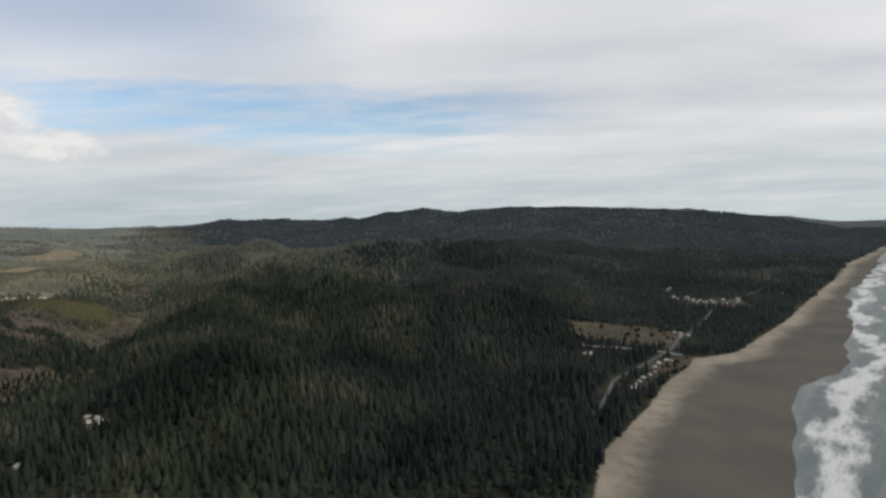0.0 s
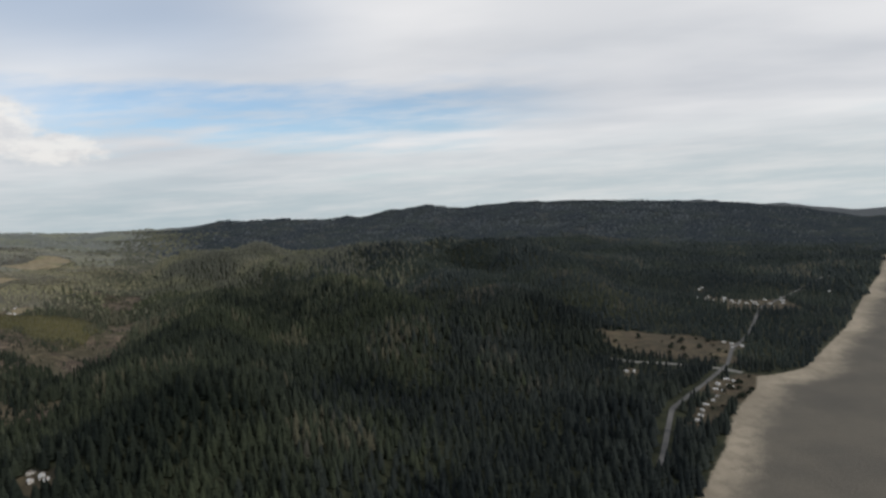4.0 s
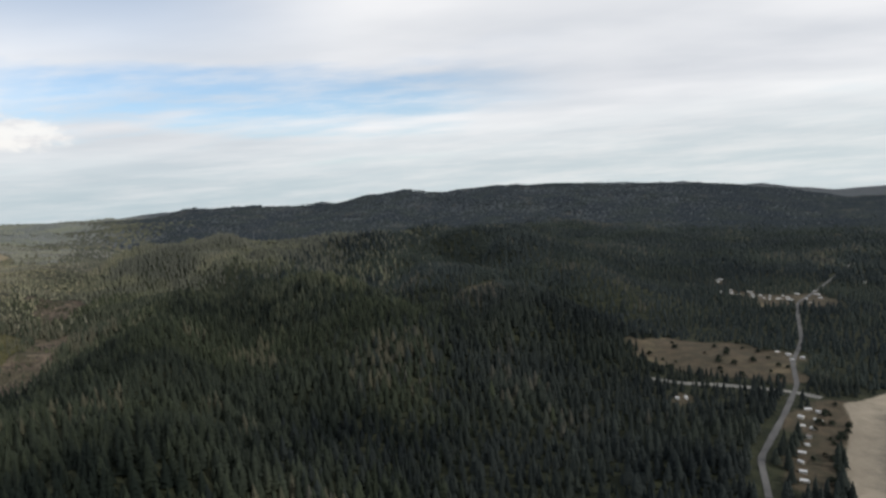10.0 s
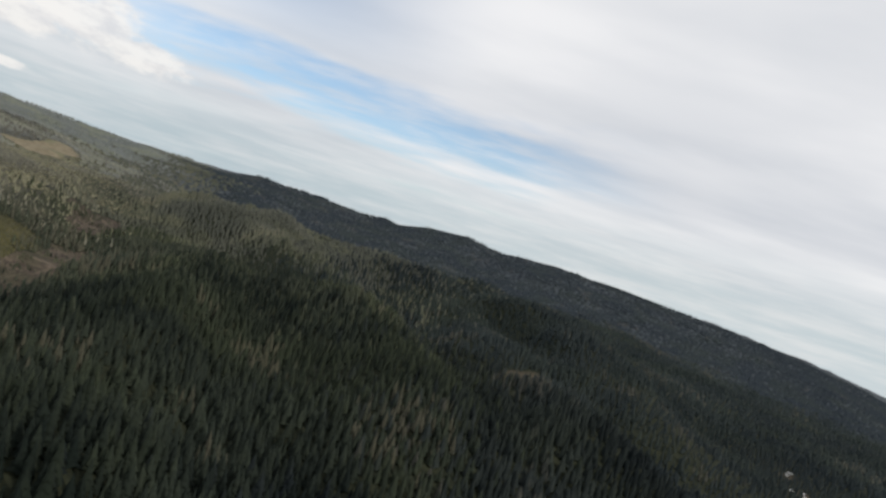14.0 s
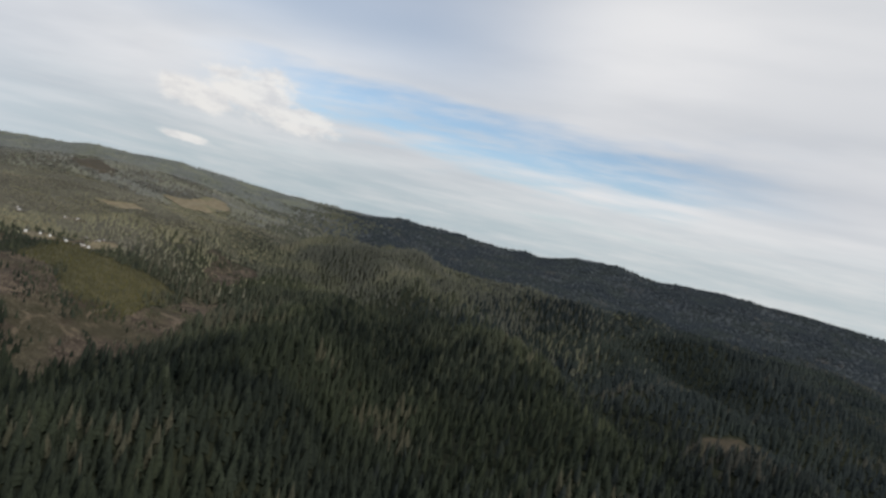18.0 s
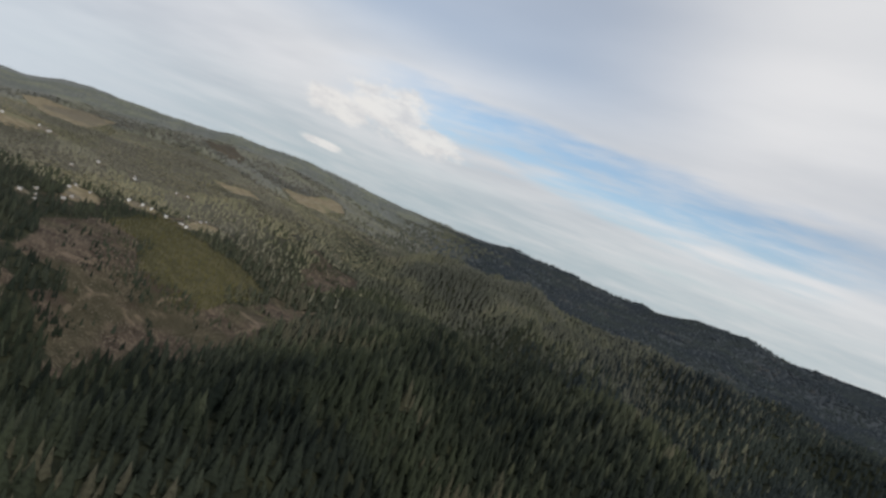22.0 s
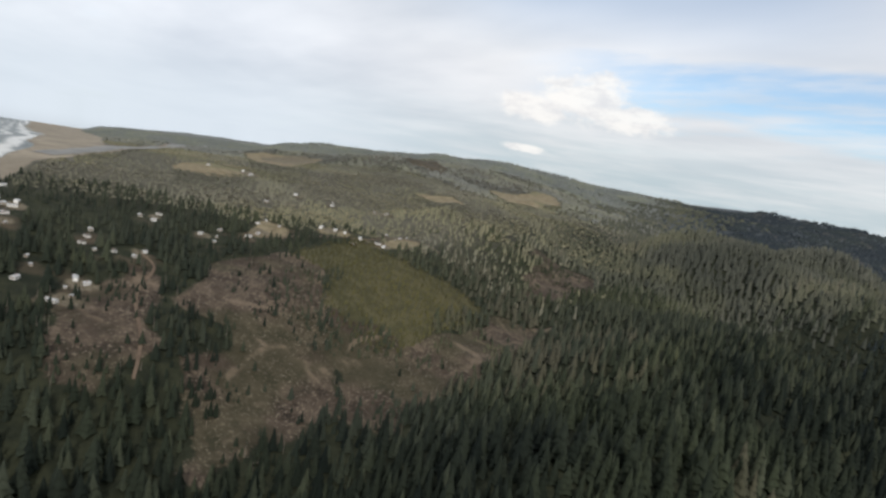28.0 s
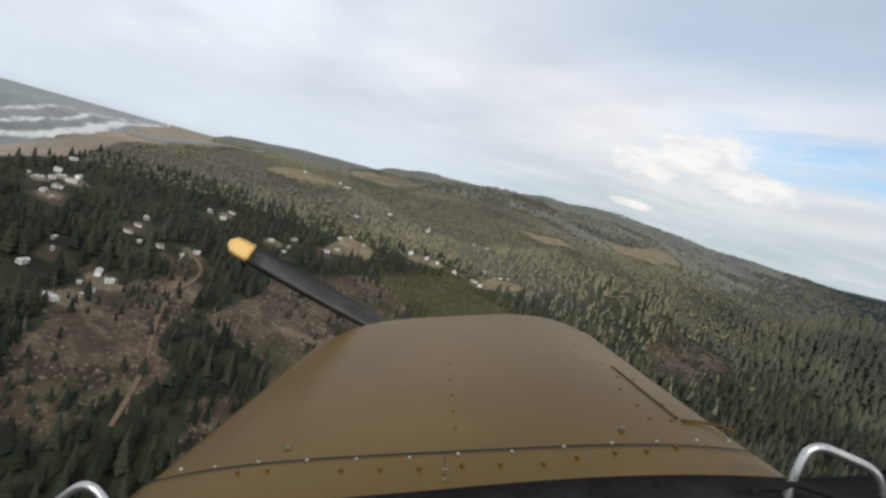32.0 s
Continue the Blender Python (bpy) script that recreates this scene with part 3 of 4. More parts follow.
# the far haze mask grows with distance from the flight path
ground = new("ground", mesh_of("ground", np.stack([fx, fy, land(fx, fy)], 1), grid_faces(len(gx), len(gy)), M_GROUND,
             [("alder", smooth(along(fx, fy) + 40 * rough(fx, fy, 90, 71), 600, 760) * smooth(dpath, 480, 620)), ("far_haze", smooth(dpath, 1900, 2200)),
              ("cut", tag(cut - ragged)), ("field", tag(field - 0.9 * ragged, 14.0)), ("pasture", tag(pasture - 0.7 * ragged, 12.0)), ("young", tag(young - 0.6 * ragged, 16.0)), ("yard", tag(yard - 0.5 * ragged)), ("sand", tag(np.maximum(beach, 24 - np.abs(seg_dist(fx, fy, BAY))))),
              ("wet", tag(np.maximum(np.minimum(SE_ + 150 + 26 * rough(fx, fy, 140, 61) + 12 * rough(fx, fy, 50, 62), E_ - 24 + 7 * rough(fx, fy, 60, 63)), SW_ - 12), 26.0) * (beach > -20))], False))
tagged(ground, "forest floor, brown clear-cuts, fields and wet sand", "ground", kind="structure")


def sea(name, xs, ys, dist, level, reach, bend_, gain, mat):
    X, Y = np.meshgrid(xs, ys)
    X, Y = X.ravel(), Y.ravel()
    d = dist(X, Y)
    # the water follows base, so it slopes to fit the camera's view
    z = level(X, Y)
    f = grid_faces(len(xs), len(ys))
    keep = (d[f] > -60).any(1)
    d = d + bend_ * rough(X, Y, 160, 81) + 0.6 * bend_ * rough(X, Y, 45, 82) + 0.25 * bend_ * rough(X, Y, 18, 83)
    foam = 0.9 * np.exp(-((d - 0.22 * reach) / (0.2 * reach)) ** 2)
    for k, s_ in ((0.75, 0.75), (1.25, 0.65), (1.8, 0.55), (2.5, 0.45)):
        foam = foam + s_ * np.exp(-((d - k * reach) / (0.13 * reach)) ** 2)
    foam = np.maximum(foam * gain, 0.05)
    f = f[keep]
    used, inv = np.unique(f, return_inverse=True)
    ob = new(name, mesh_of(name, np.stack([X, Y, z], 1)[used], inv.reshape(-1, 4), mat, [("foam", np.clip(foam, 0, 1)[used])], False))
    return ob


tagged(sea("water_east", spread(150, 760, 7, -400, 5200), spread(400, 1200, 7, -1500, 5200),
           lambda x, y: seg_dist(x, y, SURF_E), lambda x, y: base(x, y) - 3.7, 130.0, 30.0, 1.0, M_SEA),
       "grey-green sea with white surf on a flat shore", "sea", kind="structure")
tagged(sea("water_west", spread(-1500, -800, 7, -5400, -500), spread(500, 900, 7, -1500, 1700),
           lambda x, y: np.where(x < -500, seg_dist(x, y, SURF_W), -1e3), lambda x, y: base(x, y) - 3.7, 62.0, 8.0, 1.25, M_SEA2),
       "grey sea with lines of white breakers", "sea", kind="structure")


def strip(name, line, width, mat, lift, label, category):
    pts = []
    for (ax, ay), (bx, by) in zip(line, line[1:]):
        n = max(2, int(math.hypot(bx - ax, by - ay) / 5))
        pts += [(ax + (bx - ax) * i / n, ay + (by - ay) * i / n) for i in range(n)]
    p = np.array(pts + [line[-1]], float)
    for _ in range(6):
        p[1:-1] = 0.25 * p[:-2] + 0.5 * p[1:-1] + 0.25 * p[2:]
    t = np.gradient(p, axis=0)
    t /= np.linalg.norm(t, axis=1)[:, None]
    nrm = np.stack([-t[:, 1], t[:, 0]], 1)
    w = width * (1 + 0.18 * rough(p[:, 0], p[:, 1], 14, 9))[:, None]
    rowsv = [p + nrm * w * k for k in (-0.5, -0.25, 0, 0.25, 0.5)]
    v = np.concatenate([np.concatenate([q, (land(q[:, 0], q[:, 1]) + lift)[:, None]], 1) for q in rowsv])
    n = len(p)
    f = np.concatenate([np.stack([np.arange(n - 1) + a * n, np.arange(n - 1) + a * n + 1, np.arange(n - 1) + (a + 1) * n + 1, np.arange(n - 1) + (a + 1) * n], 1)
                        for a in range(4)])[:, ::-1]
    ob = new(name, mesh_of(name, v, f, mat, (), False))
    tagged(ob, label, category, kind="structure")


strip("road_coast", ROAD_E, 4.8, M_ROAD, 0.6, "grey paved coast road between dark trees", "road")
strip("road_track", TRACK, 1.9, M_DIRT, 0.6, "pale dirt logging track across a clear-cut", "track")
strip("road_lane", LANE, 2.4, M_DIRT, 0.6,
      "narrow gravel lane between village houses", "lane")
strip("water_bay", BAY, 30, M_CREEK, 0.5, "pale shallow river mouth behind a sand spit", "river")
strip("water_creek", CREEK, 8, M_CREEK, 0.35, "shallow creek winding through a brown marsh", "creek")

# ---- woods ----
def tree_model(tiers, sides, seed, width=0.26, droop=0.0):
    """A conifer one unit tall: ragged, drooping tiers round a thin stem."""
    rng = np.random.RandomState(seed)
    v, f = [], []
    for k in range(tiers):
        z0 = 0.10 + 0.80 * k / tiers
        z1 = min(1.0, z0 + 1.55 * 0.9 / tiers + 0.06)
        r = width * (1 - (k + 0.15) / (tiers + 0.25)) ** 0.85
        o = len(v)
        v.append((rng.uniform(-.01, .01), rng.uniform(-.01, .01), z1))
        turn = rng.uniform(0, 6.28)
        for s in range(sides):
            rr = r * (rng.uniform(0.55, 0.8) if s % 2 else rng.uniform(0.9, 1.2))
            a = turn + 6.2832 * s / sides
            v.append((rr * math.cos(a), rr * math.sin(a), z0 - rng.uniform(0, 0.05) + (0.04 if s % 2 else 0)))
        f += [(o, o + 1 + s, o + 1 + (s + 1) % sides) for s in range(sides)]
    o = len(v)
    v += [(0.012, 0, 0), (-0.006, 0.01, 0), (-0.006, -0.01, 0), (0, 0, 0.35)]
    f += [(o, o + 1, o + 3), (o + 1, o + 2, o + 3), (o + 2, o, o + 3)]
    return np.array(v), np.array(f)


def dome_model(seed, sides=6):
    """A clump of far crowns: several small points at uneven heights."""
    rng = np.random.RandomState(seed)
    v, f = [], []
    for k in range(3):
        cx, cy, h = rng.uniform(-.3, .3), rng.uniform(-.3, .3), rng.uniform(0.7, 1.0)
        o = len(v)
        v.append((cx, cy, h))
        n = 4
        for s in range(n):
            a = 6.2832 * s / n + rng.uniform(0, 1)
            r = rng.uniform(0.22, 0.42)
            v.append((cx + r * math.cos(a), cy + r * math.sin(a), 0.05))
        f += [(o, o + 1 + s, o + 1 + (s + 1) % n) for s in range(n)]
    return np.array(v), np.array(f)


def leafy_model(seed):
    """A broad leafless crown: many small twiggy sprays round an uneven dome."""
    rng = np.random.RandomState(seed)
    v, f = [], []
    for k in range(26):
        a, e, q = rng.uniform(0, 6.2832), math.asin(rng.uniform(0.0, 0.98)), rng.uniform(0.65, 1.0)
        c = np.array((0.46 * q * math.cos(a) * math.cos(e), 0.46 * q * math.sin(a) * math.cos(e), 0.18 + 0.72 * q * math.sin(e)))
        out = np.array((math.cos(a) * math.cos(e), math.sin(a) * math.cos(e), math.sin(e)))
        s = np.cross(out, rng.normal(0, 1, 3))
        s /= np.linalg.norm(s) + 1e-6
        t = np.cross(out, s)
        r = rng.uniform(0.13, 0.24)
        o = len(v)
        v += [tuple(c + r * s + 0.05 * out), tuple(c - 0.5 * r * s + 0.8 * r * t), tuple(c - 0.5 * r * s - 0.8 * r * t - 0.03 * out)]
        f.append((o, o + 1, o + 2))
    return np.array(v), np.array(f)


def plant(name, x, y, h, w, models, mat, seed, label, category, tint=None):
    """One mesh of many trees, each turned and sized on its own."""
    rng = np.random.RandomState(seed)
    z = land(x, y)
    pick = rng.randint(len(models), size=len(x))
    V, F, A, off = [], [], [], 0
    if tint is None:
        tint = np.clip(0.2 + 0.55 * rng.rand(len(x)) + 0.42 * rough(x, y, 150, 91) + 0.25 * rough(x, y, 48, 92), 0, 1)
    for m, (mv, mf) in enumerate(models):
        i = np.where(pick == m)[0]
        if not len(i):
            continue
        a = rng.uniform(0, 6.2832, len(i))
        c, s = np.cos(a)[:, None], np.sin(a)[:, None]
        lean = rng.normal(0, 0.02, (len(i), 2))
        px = (mv[None, :, 0] * c - mv[None, :, 1] * s) * w[i][:, None] + x[i][:, None] + lean[:, :1] * mv[None, :, 2] * h[i][:, None]
        py = (mv[None, :, 0] * s + mv[None, :, 1] * c) * w[i][:, None] + y[i][:, None] + lean[:, 1:] * mv[None, :, 2] * h[i][:, None]
        pz = mv[None, :, 2] * h[i][:, None] + z[i][:, None] - 0.3
        V.append(np.stack([px, py, pz], 2).reshape(-1, 3))
        F.append((mf[None] + (np.arange(len(i)) * len(mv))[:, None, None] + off).reshape(-1, 3))
        A.append(np.repeat(tint[i], len(mv)))
        off += len(i) * len(mv)
    ob = new(name, mesh_of(name, np.concatenate(V), np.concatenate(F), mat, [("tint", np.concatenate(A))]))
    return tagged(ob, label, category, kind="stuff")


def scatter(x0, x1, y0, y1, step, seed):
    rng = np.random.RandomState(seed)
    X, Y = np.meshgrid(np.arange(x0, x1, step), np.arange(y0, y1, step))
    return X.ravel() + rng.uniform(-.48, .48, X.size) * step, Y.ravel() + rng.uniform(-.48, .48, X.size) * step


def sight_clear(x, y):
    """Low scrub only before far pastures and river mouth, so the camera sees them."""
    low = np.zeros(np.shape(x), bool)
    u = np.hypot(x + 390, y - 810)
    ax, ay = (x + 390) / u, (y - 810) / u
    for p, reach in ((FIELDS[2], (15, 30, 45, 60, 80)), (FIELDS[3], (30, 60, 90, 130, 170, 210)), (FIELDS[11], (20, 40, 60)), (FIELDS[12], (40, 80, 120))):
        for k in reach:
            low |= inside(x + ax * k, y + ay * k, p) > 0
    for k in (20, 40, 60):
        low |= (np.abs(seg_dist(x + ax * k, y + ay * k, BAY)) < 16) & (x < -1090)
    return low


def open_ground(x, y):
    e, w, se, sw = shore(x, y)
    wig = 9 * rough(x, y, 22, 12) + 13 * rough(x, y, 60, 13)
    bare = np.maximum(e, w) > -3 + 0.5 * wig
    for p in CUTS + FIELDS + [YOUNG]:
        bare |= inside(x, y, p) > wig
    for line, k in ((TRACK, 5), (ROAD_E, np.where(y < 900, 9.0, 3.0)), (CREEK, 6), (LANE, 4), (BAY, 26)):
        bare |= np.abs(seg_dist(x, y, line)) < k
    bare |= sight_clear(x, y)
    for a, b, r in YARDS:
        bare |= np.hypot((x - a) * 0.8, y - b) < r + 0.5 * wig
    # no trees between a house and the camera's side of it
    for (hx, hy), (vx, vy) in zip(HOUSES, SEEN_FROM):
        ux, uy = vx - hx, vy - hy
        n = math.hypot(ux, uy)
        ux, uy = ux / n, uy / n
        t = np.clip((x - hx) * ux + (y - hy) * uy, 0, 20)
        bare |= np.hypot(x - hx - t * ux, y - hy - t * uy) < 6.5
    return bare


def seen(x, y):
    """In front of the flight, with a wide margin."""
    dx, dy = x + 120, y - 380
    az = np.degrees(np.arctan2(-dx, dy))
    return (az > -75) & (az < 118)


def forest():
    near = [tree_model(5, 8, s, w) for s, w in ((1, 0.25), (2, 0.29), (3, 0.22), (4, 0.26))]
    mid = [tree_model(3, 6, s, w) for s, w in ((11, 0.22), (12, 0.25), (13, 0.20))]
    far = [tree_model(2, 5, s, 0.3)for s in (21, 22, 23)]
    leafy = [leafy_model(s) for s in (81, 82, 83, 84)]
    clump = [dome_model(s) for s in (31, 32, 33, 34)]

    def stand_height(x, y):
        return 17 - 7.5 * smooth(along(x, y), 420, 660) - 4 * smooth(x, 60, 260) + 3.5 * rough(x, y, 130, 21) + 2.5 * rough(x, y, 50, 22)

    # close stands
    x, y = scatter(-1250, 560, 420, 1500, 7.4, 41)
    d = near_path(x, y)
    k = (d < 560) & seen(x, y)
    x, y = x[k], y[k]
    k = ~open_ground(x, y)
    x, y = x[k], y[k]
    rng = np.random.RandomState(5)
    h = np.maximum(stand_height(x, y), 6) * rng.uniform(0.5, 1.3, len(x))
    side = x + 90 * rough(x, y, 120, 95) + rng.normal(0, 70, len(x))
    u = along(x, y) + 60 * rough(x, y, 80, 71) + rng.normal(0, 70, len(x))
    soft_ = (u > 740) & (x < -560)
    plant("conifer_forest", x[soft_], y[soft_], h[soft_] * 0.85, h[soft_], near, M_PLOT, 53, "grey-green conifers standing between village plots", "forest")
    # paler tone more likely farther from the flight path, imitating haze
    hazed = ~soft_ & (side < -200) & (rng.rand(len(x)) < 0.85 * smooth(near_path(x, y), 300, 560))
    plant("conifer_forest", x[hazed], y[hazed], h[hazed], h[hazed], near, M_PLOT, 55, "dark grey-green conifers, paled with distance for haze", "forest")
    soft_ = soft_ | hazed
    # near stands get the darkened tones, split from west to east
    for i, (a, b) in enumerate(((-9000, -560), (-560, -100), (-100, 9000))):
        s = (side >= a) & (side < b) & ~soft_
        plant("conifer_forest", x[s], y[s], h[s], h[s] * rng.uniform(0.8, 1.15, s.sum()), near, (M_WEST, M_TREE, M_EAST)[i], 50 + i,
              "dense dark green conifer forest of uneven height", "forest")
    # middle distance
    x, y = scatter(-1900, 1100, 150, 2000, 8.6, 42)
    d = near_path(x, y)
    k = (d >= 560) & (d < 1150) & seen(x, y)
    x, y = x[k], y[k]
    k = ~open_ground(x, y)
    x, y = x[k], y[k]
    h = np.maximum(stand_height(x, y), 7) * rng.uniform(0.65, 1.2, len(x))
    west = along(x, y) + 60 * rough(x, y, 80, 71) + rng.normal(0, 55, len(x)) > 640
    # tone steps from dark to hazed with distance from the flight path
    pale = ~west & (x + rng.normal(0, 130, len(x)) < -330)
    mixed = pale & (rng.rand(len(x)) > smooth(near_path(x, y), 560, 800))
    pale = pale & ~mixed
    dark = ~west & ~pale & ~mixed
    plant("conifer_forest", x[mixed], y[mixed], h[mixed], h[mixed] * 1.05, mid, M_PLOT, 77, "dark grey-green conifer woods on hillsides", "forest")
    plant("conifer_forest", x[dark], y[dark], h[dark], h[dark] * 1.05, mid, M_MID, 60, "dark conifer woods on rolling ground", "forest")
    plant("conifer_forest", x[pale], y[pale], h[pale], h[pale] * 1.1, mid, M_HILL, 72, "conifer woods on folded hillsides, haze in their grey-green", "forest")
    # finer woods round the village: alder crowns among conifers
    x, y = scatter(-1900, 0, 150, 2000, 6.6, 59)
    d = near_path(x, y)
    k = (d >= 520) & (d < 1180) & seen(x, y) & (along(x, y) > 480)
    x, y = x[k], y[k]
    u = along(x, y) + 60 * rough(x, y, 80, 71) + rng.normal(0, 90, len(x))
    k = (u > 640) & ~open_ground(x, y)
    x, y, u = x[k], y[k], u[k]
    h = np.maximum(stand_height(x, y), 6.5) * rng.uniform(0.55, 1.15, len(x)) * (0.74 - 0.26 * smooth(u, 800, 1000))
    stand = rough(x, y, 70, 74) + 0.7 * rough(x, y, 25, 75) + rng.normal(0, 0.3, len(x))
    evergreen = stand > 0.02
    plant("conifer_forest", x[evergreen], y[evergreen], h[evergreen] * 1.1, h[evergreen] * 1.2 + 1, mid, M_WMID, 71, "conifers among alder round a village, haze in their grey-green", "forest")
    hw = h[~evergreen] * 0.62
    plant("mixed_wood", x[~evergreen], y[~evergreen], hw, hw * 0.8 + 4.2, leafy, M_MIXED, 69, "grey-olive leafless alder wood round a village", "wood")
    # gap-free floor under the path
    x, y = scatter(-800, 400, -450, 1200, 11, 43)
    d = near_path(x, y)
    k = (d <= 620) & (~seen(x, y) | (y < 420)) & ((d < 560) | ~seen(x, y))
    x, y = x[k], y[k]
    k = ~open_ground(x, y)
    x, y = x[k], y[k]
    h = np.full(len(x), 13.0) * rng.uniform(0.7, 1.2, len(x))
    plant("conifer_forest", x, y, h, h * 1.3, far, M_TREE, 61, "dark conifer woods below the flight", "forest")
    # hills
    x, y = scatter(-2900, 2300, -100, 3000, 13, 44)
    d = near_path(x, y)
    k = (d >= 1150) & (d + 160 * rough(x, y, 170, 79) + rng.normal(0, 60, len(x)) < 2100) & seen(x, y)
    x, y = x[k], y[k]
    k = ~open_ground(x, y)
    x, y = x[k], y[k]
    h = 14 * rng.uniform(0.7, 1.25, len(x))
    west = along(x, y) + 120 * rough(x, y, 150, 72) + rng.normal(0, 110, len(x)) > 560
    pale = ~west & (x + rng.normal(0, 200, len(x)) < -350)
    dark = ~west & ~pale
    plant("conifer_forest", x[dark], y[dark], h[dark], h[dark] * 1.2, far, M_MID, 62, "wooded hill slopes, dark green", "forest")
    plant("conifer_forest", x[pale], y[pale], h[pale], h[pale] * 1.2, far, M_HILL, 73, "wooded hill slopes, haze in their grey-green", "forest")
    # far western woods take the tone that has haze in it
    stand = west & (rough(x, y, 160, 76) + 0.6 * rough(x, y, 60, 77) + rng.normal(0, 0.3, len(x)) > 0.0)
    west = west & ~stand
    plant("conifer_forest", x[stand], y[stand], h[stand] * .5, h[stand] * 1.15, far, M_WFAR, 74, "far rolling conifer woods, haze in their grey-green", "forest")
    plant("mixed_wood", x[west], y[west], h[west] * .36, np.full(west.sum(), 12.0), leafy, M_WFAR, 70, "far rolling woods, haze in their pale olive", "wood")
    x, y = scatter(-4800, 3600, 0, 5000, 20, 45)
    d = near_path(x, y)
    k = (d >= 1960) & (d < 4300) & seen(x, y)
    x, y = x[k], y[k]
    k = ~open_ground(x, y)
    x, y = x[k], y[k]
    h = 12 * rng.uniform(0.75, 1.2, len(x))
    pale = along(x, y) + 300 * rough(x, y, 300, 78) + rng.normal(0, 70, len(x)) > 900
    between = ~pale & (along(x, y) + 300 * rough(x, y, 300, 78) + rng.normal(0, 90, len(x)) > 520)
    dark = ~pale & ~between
    plant("far_woods", x[dark], y[dark], h[dark], np.full(dark.sum(), 23.0), clump, M_FAR, 63, "distant wooded ridges, haze in their blue-green", "woods")
    plant("far_woods", x[between], y[between], h[between], np.full(between.sum(), 23.0), clump, M_HILL, 79, "distant wooded hills, haze in their grey-green", "woods")
    plant("far_woods", x[pale], y[pale], h[pale], np.full(pale.sum(), 23.0), clump, M_RIDGE_HAZE, 75, "distant wooded country, haze in its pale grey-green", "woods")
    # low scrub before the far pastures, in place of trees that would hide them
    x, y = scatter(-1800, -980, 820, 1900, 5.5, 57)
    k = sight_clear(x, y)
    x, y = x[k], y[k]
    k = np.max([inside(x, y, p) for p in FIELDS], 0) < 3
    k &= (np.abs(seg_dist(x, y, BAY)) > 22) & (np.maximum(*shore(x, y)[:2]) < -3)
    x, y = x[k], y[k]
    h = rng.uniform(1.4, 3.4, len(x))
    plant("scrub", x, y, h, h + 3.5, leafy, M_WMID, 80, "low grey-olive scrub standing in for woods before far pastures", "scrub")
    # young plantation
    x, y = scatter(-900, -640, 950, 1180, 4.2, 46)
    k = inside(x, y, YOUNG) > -4
    x, y = x[k], y[k]
    h = 3.6 * rng.uniform(0.6, 1.3, len(x))
    plant("young_plantation", x, y, h, h * 1.5, mid, M_YOUNG, 64, "even stand of low yellow-green young conifers", "plantation")
    # trees left standing in the old cut
    x, y = scatter(-620, -470, 610, 780, 7, 58)
    k = (inside(x, y, CUTS[3]) > 0) & (rough(x, y, 60, 38) + 0.6 * rough(x, y, 18, 39) > -0.12)
    x, y = x[k], y[k]
    h = 9 * rng.uniform(0.5, 1.3, len(x))
    plant("regrowth", x, y, h, h, near, M_TREE, 68, "patchy dark regrowth over old cut ground", "regrowth")
    # ragged margins: trees thinning out over the cut ground
    X, Y = [], []
    for p in CUTS:
        a = np.array(p)
        x, y = scatter(a[:, 0].min(), a[:, 0].max(), a[:, 1].min(), a[:, 1].max(), 6.0, 60)
        c = inside(x, y, p)
        k = (c > -4) & (rng.rand(len(x)) < 0.55 * np.exp(-np.maximum(c, 0) / 9) * (0.6 + 0.9 * rough(x, y, 26, 40)))
        X.append(x[k]), Y.append(y[k])
    x, y = np.concatenate(X), np.concatenate(Y)
    h = rng.uniform(3, 11, len(x))
    plant("edge_trees", x, y, h, h * rng.uniform(0.8, 1.1, len(x)), near, M_WEST, 76, "thin line of dark trees at the clear-cut edge", "trees")
    # saplings, shrubs and dead stems left on the cut ground
    X, Y = [], []
    for p in CUTS:
        a = np.array(p)
        x, y = scatter(a[:, 0].min(), a[:, 0].max(), a[:, 1].min(), a[:, 1].max(), 5.0, 47)
        k = (inside(x, y, p) > 2) & (rough(x, y, 40, 30) + 0.5 * rough(x, y, 12, 31) > 0.16)
        X.append(x[k]), Y.append(y[k])
    x, y = np.concatenate(X), np.concatenate(Y)
    h = 3.0 * rng.uniform(0.4, 2.2, len(x))
    plant("scrub", x, y, h, h * 1.2, mid, M_PLOT, 65, "scattered scrub and saplings on cut-over ground", "scrub")
    stem = (np.array([(.03, 0, 0), (-.015, .026, 0), (-.015, -.026, 0), (0, 0, 1)]), np.array([(0, 1, 3), (1, 2, 3), (2, 0, 3)]))
    log = (np.array([(-.5, -.03, .0), (.5, -.02, .0), (.5, .02, .0), (-.5, .03, .0), (-.5, 0, .06), (.5, 0, .05)]),
           np.array([(0, 1, 5), (0, 5, 4), (3, 4, 5), (3, 5, 2), (0, 4, 3), (1, 2, 5)]))
    X, Y = [], []
    for p in CUTS:
        a = np.array(p)
        x, y = scatter(a[:, 0].min(), a[:, 0].max(), a[:, 1].min(), a[:, 1].max(), 5.2, 48)
        k = (inside(x, y, p) > 2) & (rough(x, y, 30, 33) > -0.05)
        X.append(x[k]), Y.append(y[k])
    x, y = np.concatenate(X), np.concatenate(Y)
    plant("logging_slash", x, y, rng.uniform(4, 8, len(x)), rng.uniform(2.5, 7, len(x)), [log], M_BARE, 66, "grey-brown logs and slash left on the ground", "slash")
    # bare trunks along the cut edges
    x, y = scatter(-900, -250, 450, 1250, 9, 49)
    c = np.max([inside(x, y, p) for p in CUTS], 0)
